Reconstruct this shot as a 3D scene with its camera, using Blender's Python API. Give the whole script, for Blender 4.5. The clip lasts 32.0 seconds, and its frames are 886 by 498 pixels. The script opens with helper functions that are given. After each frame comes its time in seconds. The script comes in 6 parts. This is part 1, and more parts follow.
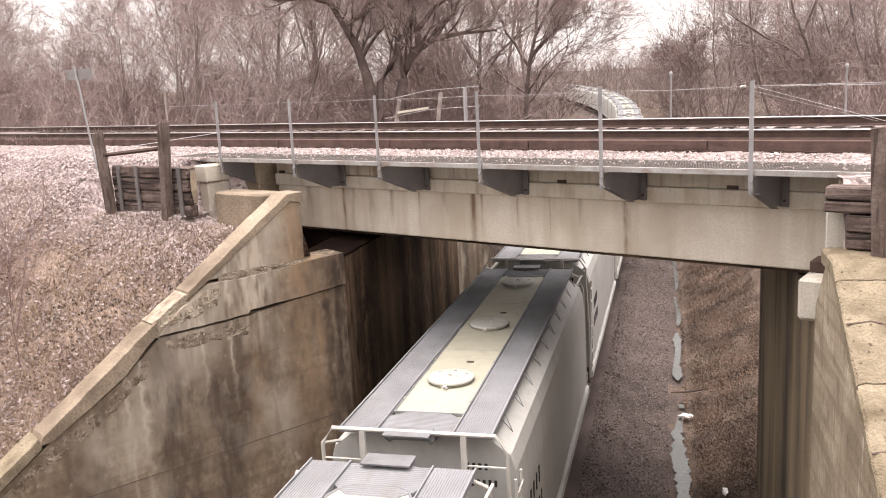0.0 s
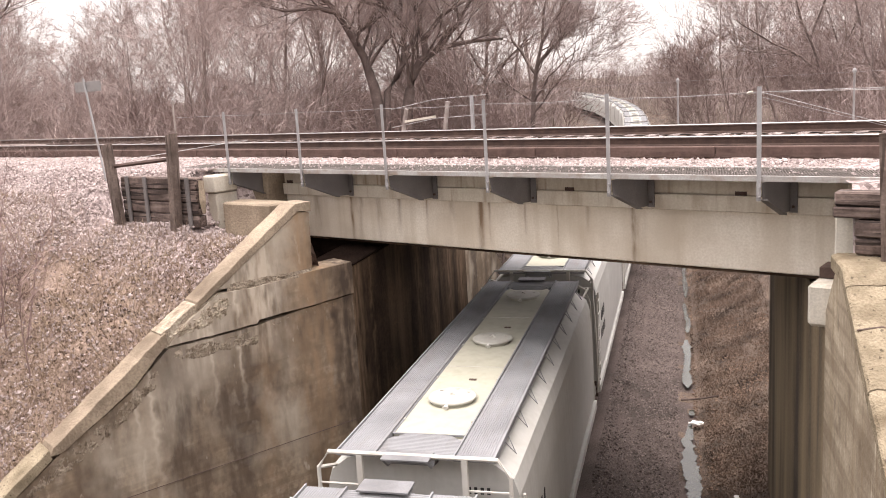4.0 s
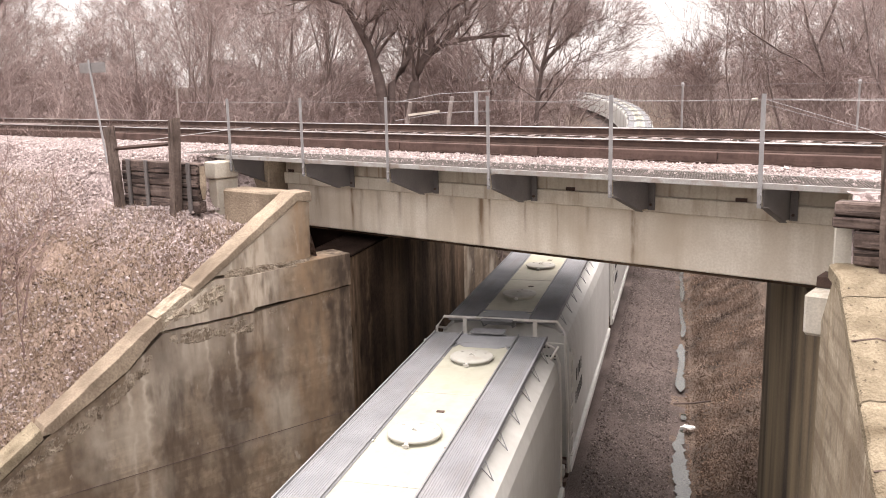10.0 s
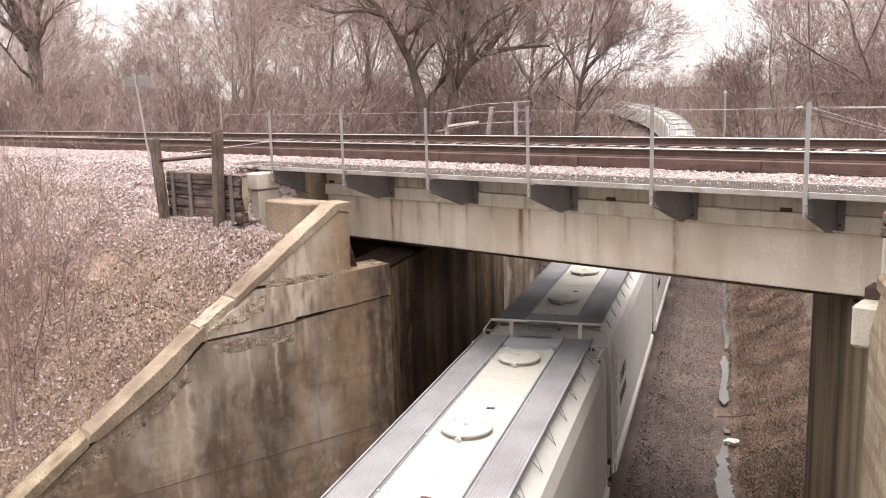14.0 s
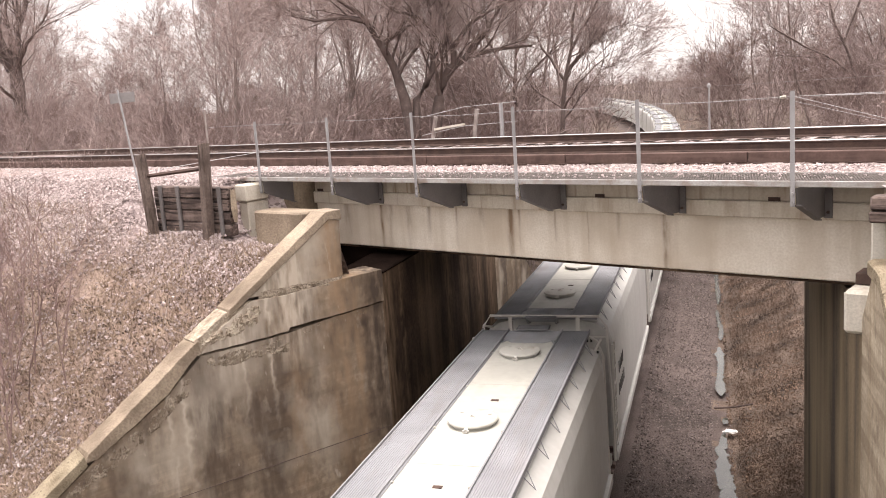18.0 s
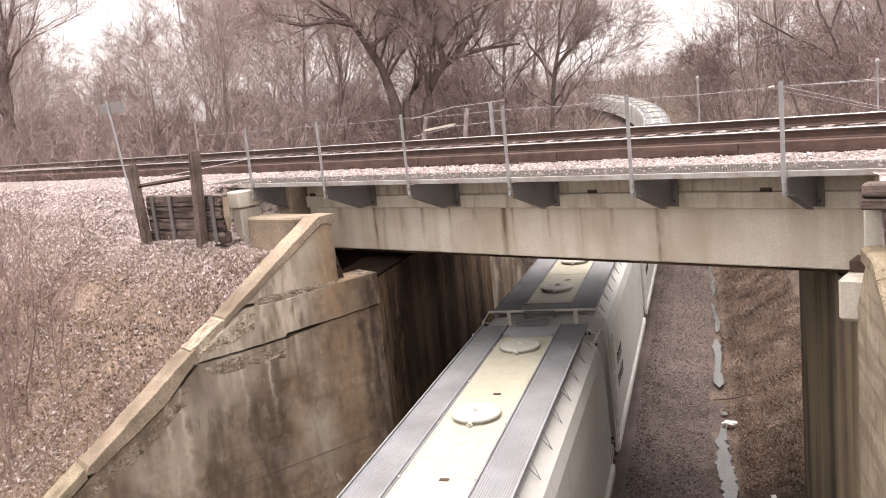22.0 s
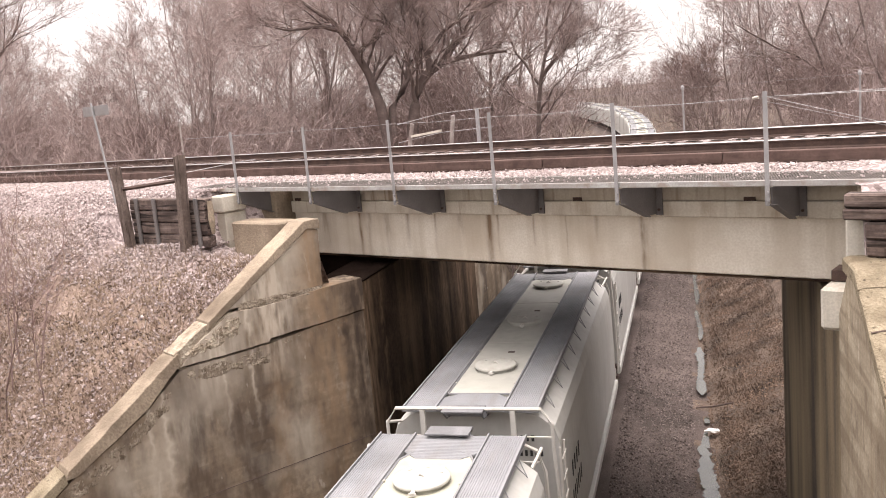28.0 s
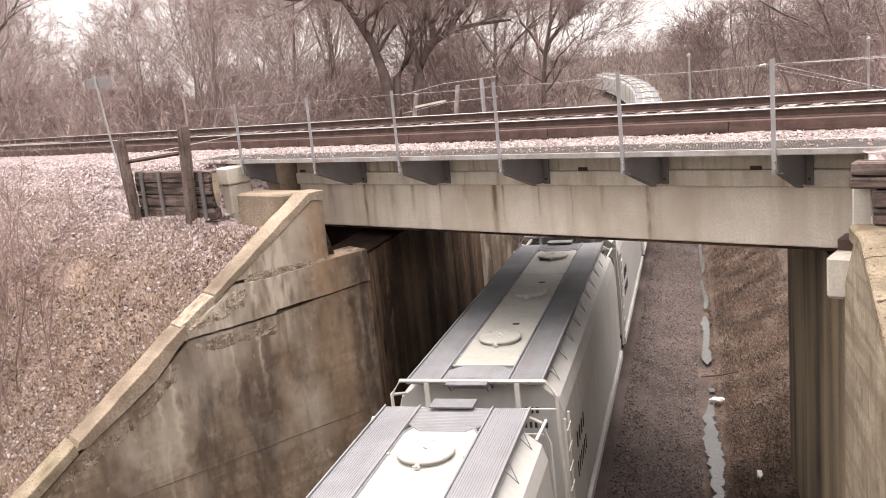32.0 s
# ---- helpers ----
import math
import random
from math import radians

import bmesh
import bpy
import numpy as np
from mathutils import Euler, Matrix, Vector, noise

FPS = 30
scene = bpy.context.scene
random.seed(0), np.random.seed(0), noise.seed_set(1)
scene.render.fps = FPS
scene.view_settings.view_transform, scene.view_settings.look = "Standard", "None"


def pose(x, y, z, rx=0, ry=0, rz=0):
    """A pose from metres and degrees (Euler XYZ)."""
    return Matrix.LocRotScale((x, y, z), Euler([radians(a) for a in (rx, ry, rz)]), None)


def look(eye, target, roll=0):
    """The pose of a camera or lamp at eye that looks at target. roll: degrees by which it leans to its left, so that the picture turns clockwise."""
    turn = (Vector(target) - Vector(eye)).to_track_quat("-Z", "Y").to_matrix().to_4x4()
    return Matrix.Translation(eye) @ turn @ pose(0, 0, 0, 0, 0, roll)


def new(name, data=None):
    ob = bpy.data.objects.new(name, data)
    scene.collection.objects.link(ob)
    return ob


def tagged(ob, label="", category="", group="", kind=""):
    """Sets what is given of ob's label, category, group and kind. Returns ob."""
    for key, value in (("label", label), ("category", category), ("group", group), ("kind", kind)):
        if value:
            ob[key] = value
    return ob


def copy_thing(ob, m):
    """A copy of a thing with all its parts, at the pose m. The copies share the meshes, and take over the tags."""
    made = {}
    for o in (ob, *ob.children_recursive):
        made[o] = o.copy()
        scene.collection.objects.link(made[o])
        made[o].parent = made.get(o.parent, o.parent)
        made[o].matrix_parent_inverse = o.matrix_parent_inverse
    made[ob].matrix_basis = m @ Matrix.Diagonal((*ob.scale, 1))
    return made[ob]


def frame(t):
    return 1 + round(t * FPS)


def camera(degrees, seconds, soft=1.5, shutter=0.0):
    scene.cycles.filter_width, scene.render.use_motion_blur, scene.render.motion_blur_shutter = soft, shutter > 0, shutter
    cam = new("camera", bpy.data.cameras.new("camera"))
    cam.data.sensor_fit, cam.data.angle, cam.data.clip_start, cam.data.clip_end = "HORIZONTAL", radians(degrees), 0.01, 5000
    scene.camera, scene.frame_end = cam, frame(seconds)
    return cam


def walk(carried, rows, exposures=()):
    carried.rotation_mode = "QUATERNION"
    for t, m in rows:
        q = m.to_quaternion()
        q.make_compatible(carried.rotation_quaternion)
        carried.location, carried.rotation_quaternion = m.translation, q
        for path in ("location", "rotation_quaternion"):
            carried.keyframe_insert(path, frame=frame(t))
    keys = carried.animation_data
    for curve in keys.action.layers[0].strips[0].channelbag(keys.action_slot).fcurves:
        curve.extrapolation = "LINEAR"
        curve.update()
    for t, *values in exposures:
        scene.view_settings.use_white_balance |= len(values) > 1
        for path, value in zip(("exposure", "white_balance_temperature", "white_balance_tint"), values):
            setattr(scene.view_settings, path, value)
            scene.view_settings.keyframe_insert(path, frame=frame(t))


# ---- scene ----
EYE = (3.991, 0.0, 9.97)


def aim(pitch, lean, turn):
    """Camera pose: degrees down, degrees leant to the right, degrees turned to the right of the track."""
    a, b = radians(pitch), radians(turn)
    way = Vector((math.sin(b) * math.cos(a), math.cos(b) * math.cos(a), -math.sin(a)))
    return look(EYE, Vector(EYE) + way, -lean)


cam = camera(53.79, 32.0, soft=1.0)
walk(cam, [(t, aim(p, l, y)) for t, p, l, y in (
    (0, 11.07, 2.97, -14.89), (0.5, 11.13, 2.87, -14.87), (1, 11.15, 2.86, -14.88), (1.5, 11.10, 2.86, -14.94),
    (2, 10.97, 3.05, -14.96), (2.5, 10.79, 3.36, -15.09), (3, 10.62, 3.31, -15.19), (3.5, 10.49, 3.38, -15.30),
    (5.5, 10.51, 3.83, -15.58), (6, 10.45, 3.96, -15.67), (6.5, 10.39, 3.95, -15.77), (7, 10.26, 4.34, -15.74),
    (7.5, 10.10, 4.52, -15.09), (8, 10.58, 3.53, -14.69), (8.5, 11.16, 2.56, -14.78), (9, 11.41, 1.88, -15.07),
    (9.5, 11.25, 1.43, -15.39), (10, 10.82, 1.27, -15.31), (10.5, 10.55, 1.77, -16.21), (11, 10.25, 1.67, -17.32),
    (11.5, 10.01, 1.95, -17.90), (12, 9.89, 1.81, -18.07), (12.5, 9.84, 1.94, -18.13), (13, 9.83, 1.80, -18.11),
    (13.5, 9.90, 1.79, -18.02), (14, 10.07, 1.74, -17.93), (14.5, 10.18, 1.71, -17.64), (16.5, 9.97, 3.21, -17.24),
    (17, 9.83, 3.63, -17.30), (17.5, 9.80, 3.90, -17.35), (18, 9.87, 4.06, -17.34), (18.5, 10.01, 4.31, -17.33),
    (19, 10.23, 4.44, -17.36), (19.5, 10.34, 4.20, -17.38), (20, 10.43, 4.39, -17.38), (20.5, 10.45, 4.18, -17.52),
    (21, 10.30, 5.06, -17.58), (21.5, 10.05, 5.42, -17.35), (22, 9.86, 5.82, -16.96), (22.5, 9.54, 5.61, -16.79),
    (23, 9.25, 5.99, -16.82), (23.5, 9.00, 6.11, -16.83), (24, 8.81, 6.48, -16.80), (24.5, 8.69, 5.93, -16.75),
    (25, 8.67, 5.99, -16.62), (25.5, 8.80, 6.34, -16.45), (27.5, 9.49, 5.04, -15.88), (28, 9.55, 5.15, -15.94),
    (28.5, 9.61, 5.08, -16.02), (29, 9.76, 4.98, -16.13), (29.5, 9.93, 4.96, -16.34), (30, 10.05, 4.96, -16.57),
    (30.5, 10.26, 5.70, -16.79), (31, 10.99, 5.56, -16.44), (31.5, 11.38, 5.47, -16.15), (32, 11.42, 5.56, -16.47),
)], exposures=[(0, 1.04, 6800, 16), (32, 1.04, 6800, 16)])

# ---- world and light: bright overcast ----
world = bpy.data.worlds.new("overcast_sky")
scene.world = world
world.use_nodes = True
wn, wl = world.node_tree.nodes, world.node_tree.links
sky = wn.new("ShaderNodeTexSky")
sky.sky_type, sky.sun_disc = "NISHITA", False
sky.sun_elevation, sky.sun_rotation = radians(78), radians(-17)
sky.air_density, sky.dust_density = 1.0, 3.0
cover = wn.new("ShaderNodeMix")
cover.data_type = "RGBA"
cover.inputs["Factor"].default_value = 0.82
cover.inputs["B"].default_value = (8.75, 8.5, 8.3, 1)
wl.new(sky.outputs[0], cover.inputs["A"])
# the overcast is brighter overhead than at the horizon
way = wn.new("ShaderNodeTexCoord")
split = wn.new("ShaderNodeSeparateXYZ")
wl.new(way.outputs["Generated"], split.inputs[0])
rise = wn.new("ShaderNodeMapRange")
rise.inputs["From Min"].default_value, rise.inputs["From Max"].default_value = 0.0, 1.0
rise.inputs["To Min"].default_value, rise.inputs["To Max"].default_value = 0.9, 2.35
wl.new(split.outputs["Z"], rise.inputs["Value"])
dome = wn.new("ShaderNodeVectorMath")
dome.operation = "SCALE"
wl.new(cover.outputs["Result"], dome.inputs[0])
wl.new(rise.outputs[0], dome.inputs["Scale"])
wl.new(dome.outputs[0], wn["Background"].inputs["Color"])
wn["Background"].inputs["Strength"].default_value = 0.084
sun_data = bpy.data.lights.new("sun", "SUN")
sun_data.energy, sun_data.angle, sun_data.color = 1.95, radians(40), (1.0, 0.97, 0.93)
sun = new("sun", sun_data)
sun.matrix_world = look((0, 0, 60), Vector((0, 0, 60)) + Vector((0.06, -0.03, -0.99)))

# ---- helpers of this scene ----
RNG = random.Random(7)


def mesh_of(name, verts, faces, material=None, smooth=False):
    me = bpy.data.meshes.new(name)
    me.from_pydata([tuple(v) for v in verts], [], faces)
    me.update()
    if material:
        me.materials.append(material)
    if smooth:
        me.polygons.foreach_set("use_smooth", [True] * len(me.polygons))
    return me


def thing(name, at=None, label="", category="", group="", kind=""):
    ob = new(name)
    ob.empty_display_size = 0.2
    if at is not None:
        ob.matrix_basis = at
    return tagged(ob, label, category, group, kind)


def child(name, me, parent, label=""):
    ob = new(name, me)
    ob.parent = parent
    return tagged(ob, label)


class Shape:
    """Collects boxes, tubes and prisms into one mesh."""

    def __init__(self):
        self.v, self.f = [], []

    def add(self, verts, faces):
        k = len(self.v)
        self.v += [tuple(p) for p in verts]
        self.f += [tuple(i + k for i in q) for q in faces]
        return self

    def box(self, x0, x1, y0, y1, z0, z1, bev=0.0, m=None):
        bm = bmesh.new()
        bmesh.ops.create_cube(bm, size=1)
        for p in bm.verts:
            p.co = Vector(((x0 + x1) / 2 + p.co.x * (x1 - x0), (y0 + y1) / 2 + p.co.y * (y1 - y0), (z0 + z1) / 2 + p.co.z * (z1 - z0)))
        if bev > 0:
            bmesh.ops.bevel(bm, geom=bm.edges[:], offset=bev, segments=1, affect="EDGES")
        bm.verts.index_update()
        self.add([(m @ p.co) if m else p.co.copy() for p in bm.verts], [[p.index for p in q.verts] for q in bm.faces])
        bm.free()
        return self

    def tube(self, pts, rad, sides=6, cap=True):
        pts = [Vector(p) for p in pts]
        rads = rad if isinstance(rad, (list, tuple)) else [rad] * len(pts)
        rings = []
        for i, p in enumerate(pts):
            way = (pts[min(i + 1, len(pts) - 1)] - pts[max(i - 1, 0)]).normalized()
            a = way.orthogonal().normalized() if abs(way.z) > 0.95 else way.cross(Vector((0, 0, 1))).normalized()
            b = way.cross(a)
            rings.append([p + (a * math.cos(k * math.tau / sides) + b * math.sin(k * math.tau / sides)) * rads[i] for k in range(sides)])
        k = len(self.v)
        self.v += [tuple(q) for r in rings for q in r]
        for i in range(len(pts) - 1):
            for j in range(sides):
                a, b = k + i * sides + j, k + i * sides + (j + 1) % sides
                self.f.append((a, b, b + sides, a + sides))
        if cap:
            self.f.append(tuple(k + j for j in reversed(range(sides))))
            self.f.append(tuple(k + (len(pts) - 1) * sides + j for j in range(sides)))
        return self

    def prism(self, poly, a, b, axis="y", m=None):
        """A polygon in two coordinates, drawn from a to b along the third."""
        put = {"x": lambda p, q, s: (s, p, q), "y": lambda p, q, s: (p, s, q), "z": lambda p, q, s: (p, q, s)}[axis]
        n = len(poly)
        vs = [Vector(put(p, q, s)) for s in (a, b) for p, q in poly]
        if m:
            vs = [m @ v for v in vs]
        return self.add(vs, [tuple(range(n))[::-1], tuple(range(n, 2 * n))] + [(i, (i + 1) % n, n + (i + 1) % n, n + i) for i in range(n)])

    def sweep(self, poly, pts):
        """A closed section (across, up) along a level line of points."""
        pts = [Vector(p) for p in pts]
        n, k = len(poly), len(self.v)
        for i, p in enumerate(pts):
            way = (pts[min(i + 1, len(pts) - 1)] - pts[max(i - 1, 0)]).normalized()
            side = way.cross(Vector((0, 0, 1))).normalized()
            self.v += [tuple(p + side * a + Vector((0, 0, b))) for a, b in poly]
        for i in range(len(pts) - 1):
            for j in range(n):
                a, b = k + i * n + j, k + i * n + (j + 1) % n
                self.f.append((a, b, b + n, a + n))
        self.f.append(tuple(k + j for j in range(n)))
        self.f.append(tuple(k + (len(pts) - 1) * n + j for j in reversed(range(n))))
        return self

    def mesh(self, name, material=None, smooth=False, fix=True):
        me = mesh_of(name, self.v, self.f, material, smooth)
        if fix:
            bm = bmesh.new()
            bm.from_mesh(me)
            bmesh.ops.recalc_face_normals(bm, faces=bm.faces[:])
            bm.to_mesh(me)
            bm.free()
        return me


def part(name, shape, material, parent, label="", smooth=False):
    return child(name, shape.mesh(name, material, smooth), parent, label)

# ---- materials ----
def mat(name, base, dark=None, light=None, big=1.5, fine=30.0, amount=0.6, rough=0.85, metal=0.0, bump=0.25, depth=0.02,
        streak=None, streak_amount=0.5, streak_scale=(3.0, 3.0, 0.12), speck=None, speck_scale=60.0, speck_size=0.45, world_space=False, island=False, streak_cut=(0.5, 0.68), drip=None, drip_scale=(7.0, 7.0, 0.3), drip_cut=(0.6, 0.7), spec=0.35):
    """Base colour with blotches at a large and a fine scale, optional run-down streaks and specks, and relief."""
    m = bpy.data.materials.new(name)
    m.use_nodes = True
    nt = m.node_tree
    bsdf = nt.nodes["Principled BSDF"]
    bsdf.inputs["Roughness"].default_value, bsdf.inputs["Metallic"].default_value = rough, metal
    bsdf.inputs["Specular IOR Level"].default_value = spec
    dark = dark or tuple(c * 0.62 for c in base)
    light = light or tuple(min(1, c * 1.3) for c in base)
    if world_space:
        where = nt.nodes.new("ShaderNodeNewGeometry").outputs["Position"]
    else:
        co, info = nt.nodes.new("ShaderNodeTexCoord"), nt.nodes.new("ShaderNodeObjectInfo")
        shift = nt.nodes.new("ShaderNodeVectorMath")
        shift.operation = "MULTIPLY_ADD"
        nt.links.new(info.outputs["Random"], shift.inputs[0])
        shift.inputs[1].default_value = (17, 9, 5)
        nt.links.new(co.outputs["Object"], shift.inputs[2])
        where = shift.outputs[0]

    def noise_at(scale, detail=4.0, stretch=None):
        n = nt.nodes.new("ShaderNodeTexNoise")
        n.inputs["Scale"].default_value, n.inputs["Detail"].default_value = scale, detail
        if stretch:
            mp = nt.nodes.new("ShaderNodeMapping")
            mp.inputs["Scale"].default_value = stretch
            nt.links.new(where, mp.inputs[0])
            nt.links.new(mp.outputs[0], n.inputs["Vector"])
        else:
            nt.links.new(where, n.inputs["Vector"])
        return n.outputs["Fac"]

    def ramp(fac, a, b, lo, hi):
        r = nt.nodes.new("ShaderNodeValToRGB")
        r.color_ramp.elements[0].position, r.color_ramp.elements[1].position = lo, hi
        r.color_ramp.elements[0].color, r.color_ramp.elements[1].color = (*a, 1), (*b, 1)
        nt.links.new(fac, r.inputs[0])
        return r.outputs[0]

    def mix(fac, a, b, scale=1.0):
        x = nt.nodes.new("ShaderNodeMix")
        x.data_type = "RGBA"
        if isinstance(fac, float):
            x.inputs["Factor"].default_value = fac
        else:
            k = nt.nodes.new("ShaderNodeMath")
            k.operation = "MULTIPLY"
            k.inputs[1].default_value = scale
            nt.links.new(fac, k.inputs[0])
            nt.links.new(k.outputs[0], x.inputs["Factor"])
        for s, c in (("A", a), ("B", b)):
            if isinstance(c, tuple):
                x.inputs[s].default_value = (*c, 1)
            else:
                nt.links.new(c, x.inputs[s])
        return x.outputs["Result"]

    one, zero = (1.0, 1.0, 1.0), (0.0, 0.0, 0.0)
    colour = mix(ramp(noise_at(big), zero, one, 0.3, 0.7), dark, light)
    colour = mix(float(1 - amount), colour, base)
    if island:
        rnd = nt.nodes.new("ShaderNodeNewGeometry").outputs["Random Per Island"]
        colour = mix(ramp(rnd, zero, one, 0.1, 0.9), mix(0.3, dark, colour), mix(0.3, light, colour))
    grain = noise_at(fine, 5.0)
    colour = mix(ramp(grain, zero, one, 0.35, 0.65), mix(0.45, colour, dark), colour)
    if streak:
        colour = mix(ramp(noise_at(2.0, 5.0, streak_scale), zero, one, *streak_cut), colour, streak, streak_amount)
    if drip:
        colour = mix(ramp(noise_at(2.0, 3.0, drip_scale), zero, one, *drip_cut), colour, drip, 0.7)
    if speck:
        vo = nt.nodes.new("ShaderNodeTexVoronoi")
        vo.inputs["Scale"].default_value = speck_scale
        nt.links.new(where, vo.inputs["Vector"])
        bw = nt.nodes.new("ShaderNodeSeparateColor")
        nt.links.new(vo.outputs["Color"], bw.inputs[0])
        colour = mix(ramp(bw.outputs[0], zero, one, speck_size, speck_size + 0.12), colour, speck)
    nt.links.new(colour, bsdf.inputs["Base Color"])
    if bump:
        b = nt.nodes.new("ShaderNodeBump")
        b.inputs["Strength"].default_value, b.inputs["Distance"].default_value = bump, depth
        nt.links.new(grain, b.inputs["Height"])
        nt.links.new(b.outputs[0], bsdf.inputs["Normal"])
    return m


def overlay(m, colour, stretch, lo, hi, amount, detail=4.0, seed=0.0):
    """A further layer of stain on a material: noise stretched per axis, cut between lo and hi."""
    nt = m.node_tree
    bsdf = nt.nodes["Principled BSDF"]
    under = bsdf.inputs["Base Color"].links[0].from_socket
    mp, no, rm, mx = (nt.nodes.new(k) for k in ("ShaderNodeMapping", "ShaderNodeTexNoise", "ShaderNodeMapRange", "ShaderNodeMix"))
    nt.links.new(nt.nodes.new("ShaderNodeTexCoord").outputs["Object"], mp.inputs[0])
    mp.inputs["Scale"].default_value, mp.inputs["Location"].default_value = stretch, (seed, seed * 1.7, seed * 0.6)
    no.inputs["Scale"].default_value, no.inputs["Detail"].default_value = 1.0, detail
    nt.links.new(mp.outputs[0], no.inputs["Vector"])
    rm.inputs["From Min"].default_value, rm.inputs["From Max"].default_value, rm.inputs["To Max"].default_value = lo, hi, amount
    nt.links.new(no.outputs["Fac"], rm.inputs["Value"])
    mx.data_type = "RGBA"
    nt.links.new(rm.outputs[0], mx.inputs["Factor"])
    nt.links.new(under, mx.inputs["A"])
    mx.inputs["B"].default_value = (*colour, 1)
    nt.links.new(mx.outputs["Result"], bsdf.inputs["Base Color"])
    return m


def runs(m, lines, colour, top, along=(1.0, 0.0, 0.0), sway=0.05):
    """Soft stains washed down a face from its top: (place along the face, half width, length, strength)."""
    nt = m.node_tree
    bsdf = nt.nodes["Principled BSDF"]
    co = nt.nodes.new("ShaderNodeTexCoord").outputs["Object"]
    xyz = nt.nodes.new("ShaderNodeSeparateXYZ")
    nt.links.new(co, xyz.inputs[0])
    no = nt.nodes.new("ShaderNodeTexNoise")
    no.inputs["Scale"].default_value = 3.5
    nt.links.new(co, no.inputs["Vector"])

    def op(kind, a, b=None):
        n = nt.nodes.new("ShaderNodeMath")
        n.operation = kind
        for i, v in enumerate((a, b)):
            if v is None:
                continue
            if isinstance(v, (int, float)):
                n.inputs[i].default_value = v
            else:
                nt.links.new(v, n.inputs[i])
        return n.outputs[0]

    way = nt.nodes.new("ShaderNodeVectorMath")
    way.operation = "DOT_PRODUCT"
    nt.links.new(co, way.inputs[0])
    way.inputs[1].default_value = along
    warped = op("ADD", way.outputs["Value"], op("MULTIPLY", op("SUBTRACT", no.outputs["Fac"], 0.5), sway))
    fall = op("SUBTRACT", top, xyz.outputs[2])
    total = None
    for r, half, long, power in lines:
        d = op("DIVIDE", op("SUBTRACT", warped, r), half)
        bell = op("EXPONENT", op("MULTIPLY", op("MULTIPLY", d, d), -1.0))
        fade = op("MAXIMUM", op("SUBTRACT", 1.0, op("DIVIDE", fall, long)), 0.0)
        one = op("MULTIPLY", op("MULTIPLY", bell, op("POWER", fade, 0.6)), power)
        total = one if total is None else op("ADD", total, one)
    fine = nt.nodes.new("ShaderNodeTexNoise")
    fine.inputs["Scale"].default_value, fine.inputs["Detail"].default_value = 1.0, 8.0
    squash = nt.nodes.new("ShaderNodeMapping")
    squash.inputs["Scale"].default_value = (7.0, 7.0, 1.6)
    nt.links.new(co, squash.inputs[0])
    nt.links.new(squash.outputs[0], fine.inputs["Vector"])
    broken = nt.nodes.new("ShaderNodeMapRange")
    broken.inputs["From Min"].default_value, broken.inputs["From Max"].default_value = 0.32, 0.62
    broken.inputs["To Min"].default_value, broken.inputs["To Max"].default_value = 0.15, 1.35
    nt.links.new(fine.outputs["Fac"], broken.inputs["Value"])
    total = op("MINIMUM", op("MULTIPLY", total, broken.outputs[0]), 0.95)
    mx = nt.nodes.new("ShaderNodeMix")
    mx.data_type = "RGBA"
    nt.links.new(total, mx.inputs["Factor"])
    nt.links.new(bsdf.inputs["Base Color"].links[0].from_socket, mx.inputs["A"])
    mx.inputs["B"].default_value = (*colour, 1)
    nt.links.new(mx.outputs["Result"], bsdf.inputs["Base Color"])
    return m


